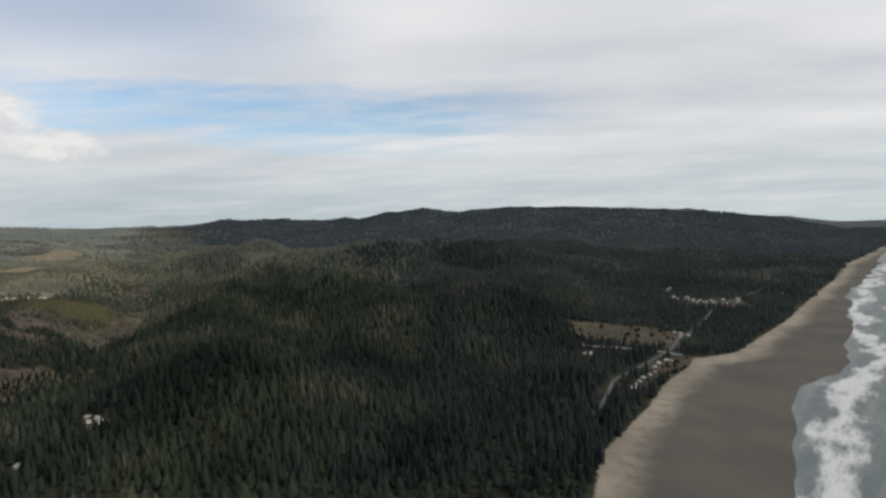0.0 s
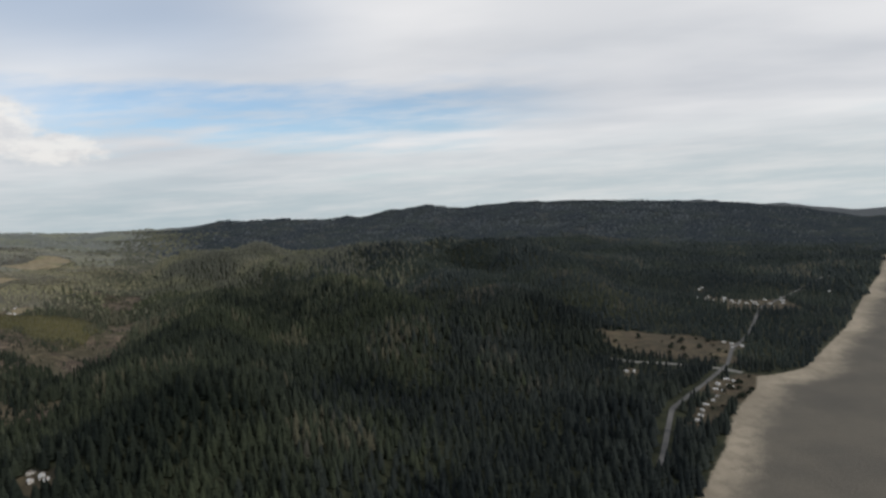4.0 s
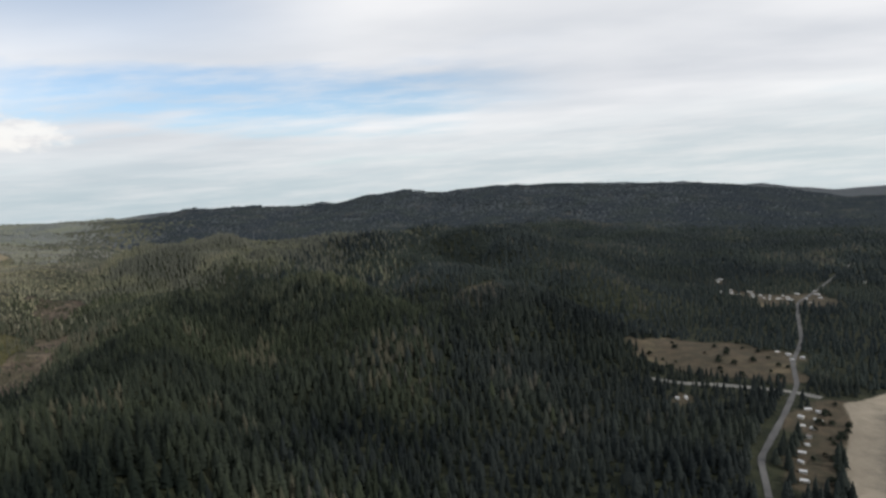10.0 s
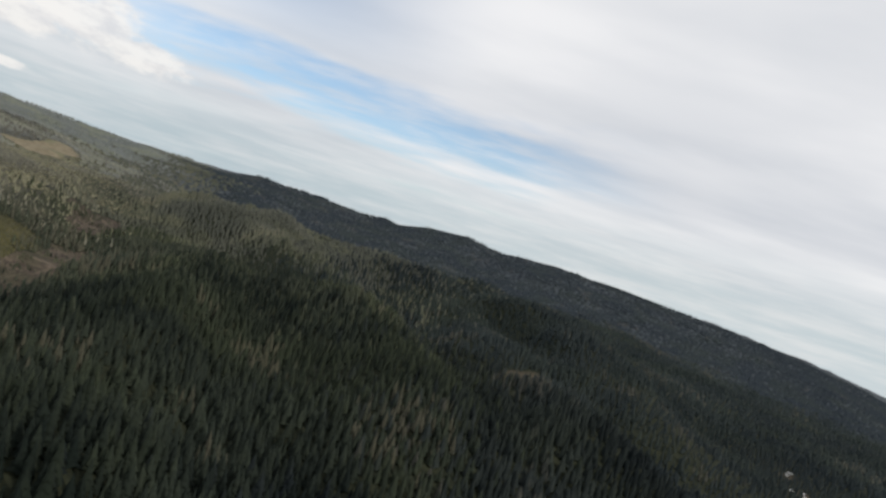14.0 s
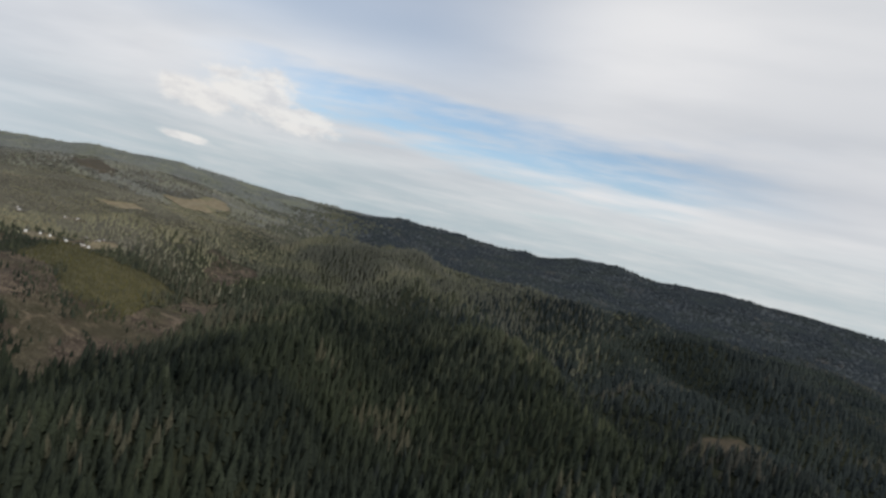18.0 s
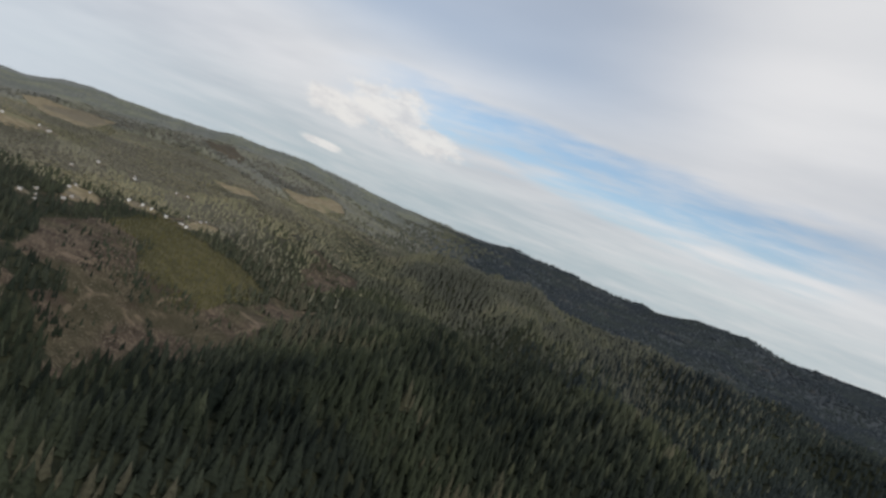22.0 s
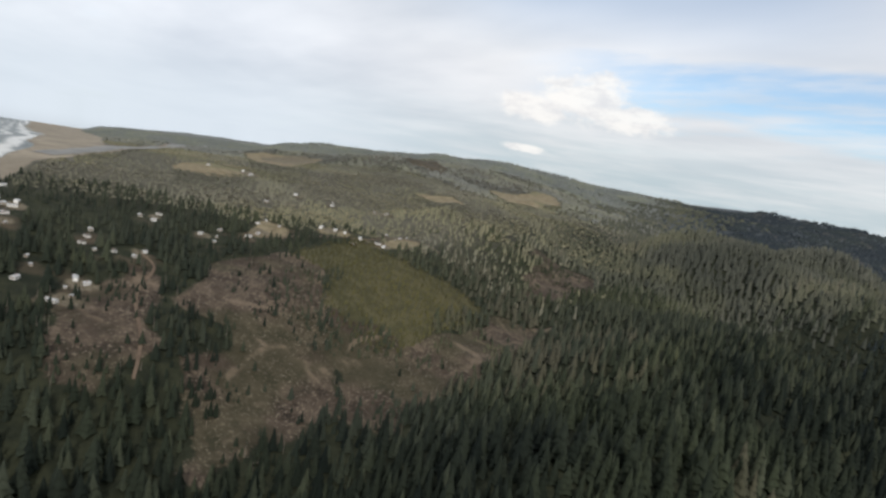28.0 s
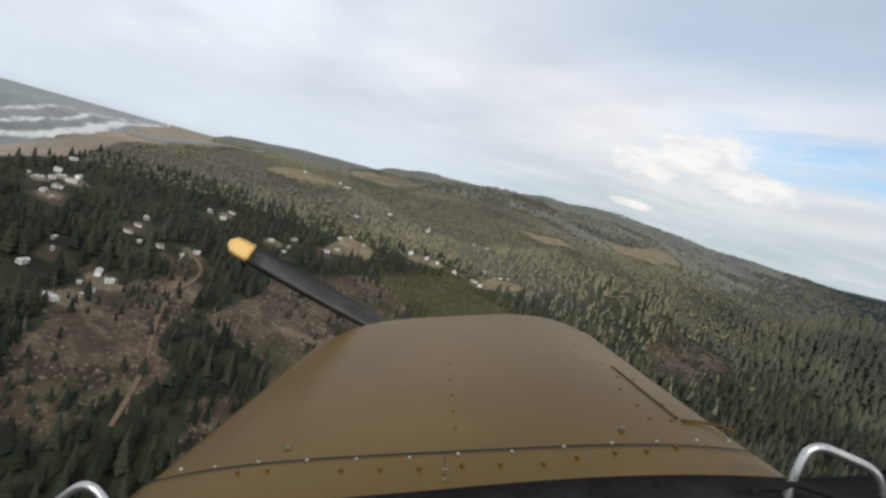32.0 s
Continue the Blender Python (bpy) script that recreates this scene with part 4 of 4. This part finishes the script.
    k = (np.abs(c) < 10) & (rng.rand(len(x)) < 0.35)
    x, y = x[k], y[k]
    plant("bare_trunks", x, y, rng.uniform(6, 13, len(x)), rng.uniform(8, 12, len(x)), [stem], M_BARE, 67, "pale bare trunks standing at the clear-cut edge", "trunks")


forest()


# ---- buildings ----
M_WALL = plain((0.48, 0.47, 0.44), (0.66, 0.65, 0.62), 0.8, 0.7, name="white_siding")
M_WALL2 = plain((0.30, 0.27, 0.23), (0.40, 0.36, 0.30), 0.8, 0.8, name="tan_siding")
M_ROOF = plain((0.28, 0.285, 0.29), (0.52, 0.53, 0.53), 0.9, 0.5, name="pale_metal_roof")
M_ROOF2 = plain((0.10, 0.095, 0.09), (0.17, 0.16, 0.15), 1.5, 0.85, name="shingle_roof")
M_GLASS = plain((0.02, 0.025, 0.03), (0.04, 0.045, 0.05), 0.5, 0.08, spec=0.6, name="window_glass")
M_TRIM = plain((0.72, 0.72, 0.70), (0.80, 0.80, 0.78), 1.0, 0.6, name="trim")
M_DOOR = plain((0.16, 0.10, 0.07), (0.22, 0.14, 0.09), 2.0, 0.6, name="door_wood")
M_BRICK = plain((0.22, 0.11, 0.08), (0.32, 0.17, 0.12), 3.0, 0.9, name="chimney_brick")


def part(name, bm, mat, parent, label=""):
    me = bpy.data.meshes.new(name)
    bmesh.ops.recalc_face_normals(bm, faces=bm.faces)
    bm.to_mesh(me)
    bm.free()
    me.materials.append(mat)
    ob = new(name, me)
    ob.parent = parent
    if label:
        ob["label"] = label
    return ob


def box(x0, x1, y0, y1, z0, z1, bm=None, bevel=0.0):
    bm = bm or bmesh.new()
    m = Matrix.Translation(((x0 + x1) / 2, (y0 + y1) / 2, (z0 + z1) / 2)) @ Matrix.Diagonal((x1 - x0, y1 - y0, z1 - z0, 1))
    made = bmesh.ops.create_cube(bm, size=1, matrix=m)
    if bevel:
        bmesh.ops.bevel(bm, geom=list({e for v in made["verts"] for e in v.link_edges}), offset=bevel, segments=2, affect="EDGES")
    return bm


def prism(pts, y0, y1):
    """An outline in x and z pushed from y0 to y1."""
    bm = bmesh.new()
    a = [bm.verts.new((x, y0, z)) for x, z in pts]
    b = [bm.verts.new((x, y1, z)) for x, z in pts]
    bm.faces.new(a), bm.faces.new(b[::-1])
    for i in range(len(pts)):
        j = (i + 1) % len(pts)
        bm.faces.new((a[i], b[i], b[j], a[j]))
    return bm


def house(w, d, h, pitch, wall, roof, label, porch=False, chimney=True, wing=False, sheds=False):
    base_ob = tagged(new("house"), label, "shed" if sheds else "house")
    p = w / 2
    top = h + p * pitch
    part("wall", prism([(-p, -1.5), (p, -1.5), (p, h), (0, top), (-p, h)], -d / 2, d / 2), wall, base_ob)
    o, t = 0.45, 0.22
    for sgn in (-1, 1):
        q = [(0, top + t), (sgn * (p + o), h - o * pitch + t), (sgn * (p + o), h - o * pitch), (0, top + 0.02)]
        part("roof_slope", prism(q, -d / 2 - o, d / 2 + o), roof, base_ob)
    n = max(2, int(d / 3))
    for sgn in (-1, 1):
        for i in range(n):
            yy = -d / 2 + (i + 0.5) * d / n
            x = sgn * (p + 0.02)
            win = part("window", box(min(x, x + sgn * .06), max(x, x + sgn * .06), yy - .55, yy + .55, .9, 2.1), M_GLASS, base_ob)
            part("window_frame", box(min(x, x + sgn * .09), max(x, x + sgn * .09), yy - .68, yy + .68, .76, .9), M_TRIM, win)
    if sheds:
        part("door", box(-1.6, 1.6, -d / 2 - .08, -d / 2 - .02, 0, 2.8), M_TRIM, base_ob)
    else:
        part("door", box(-.5, .5, -d / 2 - .08, -d / 2 - .02, 0, 2.05), M_DOOR, base_ob)
        for x in (-p * .62, p * .62):
            part("window", box(x - .5, x + .5, -d / 2 - .07, -d / 2 - .02, .9, 2.1), M_GLASS, base_ob)
    if chimney:
        part("chimney", box(p * .4, p * .4 + .7, -.4, .4, h, top + .9, None, .04), M_BRICK, base_ob)
    if porch:
        part("porch_roof", prism([(-p, h - .2), (p, h - .2), (p, h - .05), (-p, h - .05)], -d / 2 - 2.2, -d / 2 + .05), roof, base_ob)
        for x in (-p + .15, 0, p - .15):
            part("post", box(x - .08, x + .08, -d / 2 - 2.1, -d / 2 - 1.94, -1, h - .2), M_TRIM, base_ob)
    if wing:
        part("wing_wall", prism([(p, -1.5), (p + 4, -1.5), (p + 4, h - .5), (p, h - .1)], -d / 4, d / 2 - .4), wall, base_ob)
        part("wing_roof", prism([(p - .05, h + .1), (p + 4.4, h - .38), (p + 4.4, h - .54), (p - .05, h - .06)], -d / 4 - .4, d / 2), roof, base_ob)
    return base_ob


KINDS = [house(5.4, 7.2, 2.5, 0.55, M_WALL, M_ROOF, "small white house with a pale gabled roof"),
         house(5.8, 8.2, 2.6, 0.5, M_WALL2, M_ROOF, "tan house with a pale metal roof and porch", porch=True),
         house(5.6, 12.5, 2.9, 0.28, M_WALL, M_ROOF, "long low white shed with a pale metal roof", chimney=False, sheds=True),
         house(5.6, 7.6, 2.6, 0.5, M_WALL, M_ROOF2, "white house with a dark roof and side wing", wing=True),
         house(3.4, 4.6, 2.2, 0.5, M_WALL2, M_ROOF, "small tan cabin with a pale roof among trees", chimney=False)]
first = [True] * 5
pick = random.Random(12)
for group, rows_, size in (("houses of the inland village", WEST, 0.54), ("houses of the shore village", EAST, 0.55), ("farmstead houses", SOUTH, 0.7)):
    for hx, hy, kind, deg in rows_:
        hx, hy, deg = hx + pick.uniform(-2.5, 2.5), hy + pick.uniform(-2.5, 2.5), deg + pick.uniform(-25, 25)
        hz = float(land(np.array([hx]), np.array([hy]))[0]) + 0.35
        m = pose(hx, hy, hz, 0, 0, deg)
        if first[kind]:
            first[kind] = False
            ob = KINDS[kind]
            ob.matrix_world = m
        else:
            ob = copy_thing(KINDS[kind], m)
        k = size * pick.uniform(0.82, 1.12)
        ob.matrix_basis = m @ Matrix.Diagonal((k, k * pick.uniform(0.85, 1.25), k * pick.uniform(0.85, 1.05), 1))
        ob["group"] = group


# ---- single trees and bushes on open ground ----
def crown_mesh(tiers, sides, seed, width):
    v, f = tree_model(tiers, sides, seed, width)
    n = len(v) - 4
    bm = bmesh.new()
    vs = [bm.verts.new(p) for p in v[:n]]
    for t in f:
        if max(t) < n:
            bm.faces.new([vs[k] for k in t])
    return bm


def trunk_mesh(top, r):
    bm = bmesh.new()
    bmesh.ops.create_cone(bm, cap_ends=True, segments=6, radius1=r, radius2=r * 0.35, depth=top, matrix=Matrix.Translation((0, 0, top / 2 - 0.03)))
    return bm


def bush_mesh(seed):
    rng = random.Random(seed)
    bm = bmesh.new()
    for _ in range(70):
        a, e, r = rng.uniform(0, 6.283), rng.uniform(0.05, 1.5), rng.uniform(0.5, 1.0)
        c = Vector((math.cos(a) * math.cos(e) * r * 0.62, math.sin(a) * math.cos(e) * r * 0.62, 0.3 + math.sin(e) * r * 0.6))
        p, q = Vector((rng.gauss(0, .16), rng.gauss(0, .16), rng.gauss(0, .12))), Vector((rng.gauss(0, .16), rng.gauss(0, .16), rng.gauss(0, .12)))
        bm.faces.new([bm.verts.new(c + w) for w in (p, q, -p - q)])
    return bm


def lone_conifer(label="single dark conifer standing on open cut ground", group="lone conifers"):
    root = tagged(new("conifer_tree"), label, "tree", group)
    part("trunk", trunk_mesh(0.5, 0.022), M_BARE, root)
    part("crown", crown_mesh(7, 9, 77, 0.20), M_WEST, root)
    return root


def marsh_bush():
    root = tagged(new("bush"), "round dark bush in the brown marsh", "bush", "bushes of the marsh")
    part("trunk", trunk_mesh(0.5, 0.05), M_BARE, root)
    part("crown", bush_mesh(4), M_PLOT, root)
    return root


def dot_over(make, outline, count, low, high, seed, margin):
    rng = random.Random(seed)
    xs, ys = [p[0] for p in outline], [p[1] for p in outline]
    made, src_ = 0, None
    while made < count:
        x, y = rng.uniform(min(xs), max(xs)), rng.uniform(min(ys), max(ys))
        if inside(np.array([x]), np.array([y]), outline)[0] < margin:
            continue
        size = rng.uniform(low, high)
        z = float(land(np.array([x]), np.array([y]))[0])
        m = Matrix.Translation((x, y, z)) @ pose(0, 0, 0, 0, 0, rng.uniform(0, 360))
        if src_ is None:
            src_ = make()
            ob = src_
        else:
            ob = copy_thing(src_, m)
        ob.matrix_basis = m @ Matrix.Diagonal((size, size, size, 1))
        made += 1


dot_over(lone_conifer, CUTS[0], 12, 4, 9, 1, 4)
dot_over(lone_conifer, CUTS[1], 5, 4, 8, 2, 4)
dot_over(lone_conifer, CUTS[2], 4, 5, 9, 3, 4)
BELT = [(-600, 858), (-640, 842), (-690, 850), (-712, 862), (-676, 884), (-640, 866), (-606, 872)]
dot_over(lambda: lone_conifer("tall dark conifer in the belt between two clear-cuts", "conifers of the belt"), BELT, 40, 6, 11, 6, 1)
dot_over(marsh_bush, FIELDS[0], 34, 3, 7, 4, 2)
dot_over(marsh_bush, FIELDS[10], 26, 3, 6, 5, 2)


# ---- the aircraft's nose, where the flight ends ----
def paint_build(tools, pos):
    nt, add, link, math_, mix, ramp, noise_ = tools
    n, m = noise_(pos, 1.3, 5), noise_(pos, 9.0, 6, 0.65)
    c = mix(ramp(n, 0.35, 0.65), (0.082, 0.047, 0.006), (0.112, 0.067, 0.011))
    return mix(math_("MULTIPLY", ramp(m, 0.55, 0.75), 0.25), c, (0.125, 0.080, 0.026)), noise_(pos, 3.0, 3)


M_PAINT = material("brown_paint", paint_build, 0.36, 0.003, 0.10)
M_BLACK = plain((0.010, 0.010, 0.011), (0.022, 0.021, 0.021), 14, 1.0, spec=0.04, name="black_cover")
M_STEEL = plain((0.42, 0.42, 0.43), (0.62, 0.62, 0.62), 30, 0.28, name="bright_steel")
M_STEEL.node_tree.nodes["Principled BSDF"].inputs["Metallic"].default_value = 0.9
M_SCREW = plain((0.10, 0.09, 0.07), (0.22, 0.20, 0.17), 40, 0.4, name="dull_steel")
M_SCREW.node_tree.nodes["Principled BSDF"].inputs["Metallic"].default_value = 0.7
M_RUBBER = plain((0.018, 0.015, 0.012), (0.035, 0.03, 0.025), 20, 0.9, spec=0.08, name="seam_sealant")
M_BLADE = plain((0.016, 0.015, 0.015), (0.032, 0.030, 0.028), 12, 0.5, name="propeller_black")
M_TIP = plain((0.50, 0.33, 0.10), (0.62, 0.42, 0.14), 12, 0.5, name="tip_yellow")

WIDE, ROUND = 0.445, 0.052


def crown(x, dist):
    """Height of the cowl's top at x to the side, dist ahead of the pilot's eye."""
    k = (dist - 0.85) / 1.15
    mid_, top, fall = 0.012 + 0.02 * k, -0.3145 + 0.0825 * k, 0.02 + 0.055 * k
    u = max(-1.0, min(1.0, (x - mid_) / WIDE))
    return top + 0.05 * (x - mid_) - fall * abs(u) ** 4


def section(dist, shrink=1.0, lower=0.0):
    k = (dist - 0.85) / 1.15
    mid_ = 0.012 + 0.02 * k
    pts = [(mid_ + WIDE * shrink * u, crown(mid_ + WIDE * u, dist) - lower) for u in np.linspace(-1, 1, 33)]
    (lx, ly), (rx, ry) = pts[0], pts[-1]
    arc = np.linspace(0, math.pi / 2, 7)[1:]
    left = [(lx - ROUND * math.sin(a), ly - 0.07 * (1 - math.cos(a))) for a in arc]
    right = [(rx + ROUND * math.sin(a), ry - 0.07 * (1 - math.cos(a))) for a in arc]
    left += [(left[-1][0] - 0.004 * i, left[-1][1] - 0.07 * i) for i in range(1, 6)]
    right += [(right[-1][0] + 0.004 * i, right[-1][1] - 0.07 * i) for i in range(1, 6)]
    return left[::-1] + pts + right


def loft(rings, smooth_=True):
    bm = bmesh.new()
    vs = [[bm.verts.new((x, y, -d)) for x, y in pts] for d, pts in rings]
    for a, b in zip(vs, vs[1:]):
        for i in range(len(a) - 1):
            bm.faces.new((a[i], a[i + 1], b[i + 1], b[i])).smooth = smooth_
    return bm


def spot(px, py):
    for dist in np.arange(0.70, 2.05, 0.004):
        x, y = px * dist, py * dist
        if y < crown(x, dist):
            return x, y, dist
    return None


def dome(r, h):
    bm = bmesh.new()
    rings = [[bm.verts.new((r * c * math.cos(a), z, r * c * math.sin(a))) for a in np.linspace(0, 2 * math.pi, 8, endpoint=False)]
             for c, z in ((1, -0.001), (0.85, h * 0.7), (0.45, h))]
    for a, b in zip(rings, rings[1:]):
        for i in range(8):
            bm.faces.new((a[i], a[(i + 1) % 8], b[(i + 1) % 8], b[i]))
    bm.faces.new(rings[-1])
    return bm


def tube(points, r, sides=8):
    cu = bmesh.new()
    P3 = [Vector(p) for p in points]
    rings = []
    for i, p in enumerate(P3):
        t = (P3[min(i + 1, len(P3) - 1)] - P3[max(i - 1, 0)]).normalized()
        a = t.orthogonal().normalized()
        b = t.cross(a)
        rings.append([cu.verts.new(p + r * (math.cos(q) * a + math.sin(q) * b)) for q in np.linspace(0, 2 * math.pi, sides, endpoint=False)])
    for a, b in zip(rings, rings[1:]):
        off = min(range(sides), key=lambda k: (a[0].co - b[k].co).length)
        for i in range(sides):
            cu.faces.new((a[i], a[(i + 1) % sides], b[(i + 1 + off) % sides], b[(i + off) % sides])).smooth = True
    cu.faces.new(rings[0]), cu.faces.new(rings[-1])
    return cu


def bend(points, n=8):
    """A polyline with rounded corners."""
    p = [Vector(q) for q in points]
    for _ in range(3):
        q = [p[0]]
        for a, b in zip(p, p[1:]):
            q += [a.lerp(b, 0.25), a.lerp(b, 0.75)]
        p = q + [p[-1]]
    return p


def at(px, py, dist):
    """The place dist ahead of the camera's last pose that falls on pixel px, py."""
    return ((px - 784) / 1000 * dist, (441 - py) / 1000 * dist, -dist)


def nose():
    t, x, y, z, yaw, pitch, roll = ROWS[-1]
    root = tagged(new("aircraft_nose"), "brown riveted aircraft cowling with propeller and black glareshield", "aircraft")
    root.matrix_world = Matrix.Translation((x, y, z)) @ pose(0, 0, 0, 0, 0, yaw) @ pose(0, 0, 0, 90 + pitch, 0, 0) @ pose(0, 0, 0, 0, 0, roll)
    ds = list(np.linspace(0.862, 1.96, 22))
    rings = [(d, section(d)) for d in ds] + [(2.0, section(2.0, 0.985, 0.006)), (2.03, section(2.03, 0.95, 0.022)), (2.045, section(2.045, 0.88, 0.06)), (2.05, section(2.05, 0.5, 0.2))]
    part("cowling", loft(rings), M_PAINT, root)
    back = [(d, section(d, 1.0, -0.0025)) for d in np.linspace(0.70, 0.858, 6)]
    skin = part("rear_skin", loft(back), M_PAINT, root)
    part("seam", loft([(d, section(d, 1.0, -0.004)) for d in (0.8595, 0.8665)]), M_RUBBER, skin, "dark raised seam")
    shield = [(d, [(px, crown(px, d) + 0.021 + 0.014 * px + 0.003 * math.sin(px * 9)) for px in np.linspace(-0.6, 0.66, 30)]) for d in (0.60, 0.66, 0.715)]
    part("glareshield", loft([(0.715, [(a, b - 0.03) for a, b in shield[2][1]])] + shield[::-1]), M_BLACK, root, "matt black glareshield edge")
    rivet, bolt, painted = None, None, None
    row1 = [(320, 832), (380, 828), (457, 824), (543, 821), (631, 819), (725, 817), (811, 810), (906, 806), (998, 798), (1083, 791), (1163, 784), (1233, 781), (1290, 783)]
    row2 = [(420, 842), (472, 840), (603, 839), (672, 838), (742, 836), (817, 830), (886, 828), (962, 826), (1021, 816), (1088, 808), (1145, 804), (1197, 797), (1250, 796)]
    row3 = [(795, 645), (797, 673), (800, 700), (802, 730), (805, 760), (1066, 645), (1092, 668), (1098, 690), (1128, 718), (1150, 742), (1122, 672), (1172, 716), (1188, 745), (1016, 612)]
    for px, py in row1 + row2 + row3:
        hit = spot((px - 784) / 1000, (441 - py) / 1000)
        if not hit:
            continue
        if rivet is None:
            rivet = part("rivet", dome(0.0030, 0.0022), M_STEEL, root, "small bright rivet head")
            ob = rivet
        else:
            ob = new("rivet", (painted or rivet).data if (px, py) in row2 + row3 else rivet.data)
            ob.parent = root
        if painted is None and (px, py) in row2:
            bpy.data.objects.remove(ob)
            painted = part("rivet", dome(0.0036, 0.0024), M_PAINT, root, "brown painted rivet head")
            ob = painted
        ob.location = (hit[0], crown(hit[0], hit[2]) + (0.0045 if hit[2] < 0.87 else 0.0), -hit[2])
    for px, py in ((508, 796), (1100, 763), (787, 838), (788, 856)):
        hit = spot((px - 784) / 1000, (441 - py) / 1000)
        if bolt is None:
            bolt = part("screw", dome(0.0056, 0.003), M_SCREW, root, "dull steel quarter-turn screw")
            ob = bolt
        else:
            ob = new("screw", bolt.data)
            ob.parent = root
        ob.location = (hit[0], crown(hit[0], hit[2]) + 0.003, -hit[2])
    a, b = spot(0.299, -0.209), spot(0.416, -0.304)
    part("hinge", tube([(a[0] + (b[0] - a[0]) * i / 10, crown(a[0] + (b[0] - a[0]) * i / 10, a[2] + (b[2] - a[2]) * i / 10) + 0.002, -(a[2] + (b[2] - a[2]) * i / 10))
                        for i in range(11)], 0.0014, 6), M_RUBBER, root, "dark hinge rod")
    part("grab_handle", tube(bend([at(1385, 910, .66), at(1408, 832, .66), at(1438, 784, .66), at(1505, 812, .66), at(1558, 838, .66), at(1566, 910, .66)]), 0.0055), M_STEEL, root, "polished metal grab handle")
    part("grab_handle", tube(bend([at(60, 925, .66), at(105, 884, .66), at(152, 852, .66), at(186, 884, .66), at(200, 930, .66)]), 0.0055), M_STEEL, root, "polished metal grab handle")
    lip = [spot((px - 784) / 1000, (441 - py) / 1000) for px, py in ((1206, 748), (1232, 750), (1258, 754), (1282, 761), (1304, 770))]
    part("panel_lip", tube([(a_, crown(a_, c_) + 0.003, -c_) for a_, b_, c_ in lip if a_ is not None], 0.0024, 6), M_PAINT, root, "raised brown edge of a side panel")
    strap = [spot(0.003, (441 - py) / 1000) for py in (814, 824, 834, 846, 858)]
    part("joint", tube([(a_, crown(a_, c_) + 0.0015, -c_) for a_, b_, c_ in strap], 0.0013, 6), M_RUBBER, root, "dark joint between two skins")
    part("cable", tube(bend([at(1330, 872, .63), at(1352, 862, .63), at(1378, 866, .63), at(1400, 856, .63), at(1426, 862, .63), at(1470, 878, .63)]), 0.0035, 6), M_BLACK, root, "black cable over the glareshield")
    # propeller at rest
    hub_at = Vector((0.03, -0.46, -2.22))
    prop = part("propeller", tube([hub_at + Vector((0, 0, 0.09)), hub_at, hub_at + Vector((0, 0, -0.12)), hub_at + Vector((0, 0, -0.2))], 0.075, 16), M_STEEL, root, "two-bladed propeller at rest")
    tip = Vector(at(405, 428, 2.22))
    way = (tip - hub_at)
    for sgn in (1, -1):
        side = Vector((-way.y, way.x, 0)).normalized()
        bm, bt = bmesh.new(), bmesh.new()
        for target, lo, hi in ((bm, 0.08, 0.90), (bt, 0.90, 1.0)):
            rows_ = []
            for s_ in np.linspace(lo, hi, 14 if target is bm else 6):
                w_ = 0.055 * (0.55 + 0.9 * s_ - 0.75 * s_ ** 2.2) * (1.0 if s_ < 0.96 else math.sqrt(max(0.05, 1 - ((s_ - 0.96) / 0.042) ** 2)))
                tw = radians(62 - 42 * s_)
                c = hub_at + way * sgn * s_
                edge = side * math.cos(tw) + Vector((0, 0, sgn * math.sin(tw)))
                nrm = side * -math.sin(tw) + Vector((0, 0, sgn * math.cos(tw)))
                th = 0.016 * (1.1 - s_)
                rows_.append([target.verts.new(c + edge * w_ * q + nrm * th * e) for q, e in ((-1, 0), (-.3, 1), (.5, .8), (1, 0), (.5, -.4), (-.3, -.5))])
            for p_, q_ in zip(rows_, rows_[1:]):
                for i in range(6):
                    target.faces.new((p_[i], p_[(i + 1) % 6], q_[(i + 1) % 6], q_[i])).smooth = True
            target.faces.new(rows_[0]), target.faces.new(rows_[-1])
        blade = part("blade", bm, M_BLADE, prop, "black propeller blade")
        del blade
        part("blade_tip", bt, M_TIP, prop, "yellow painted blade tip")


nose()
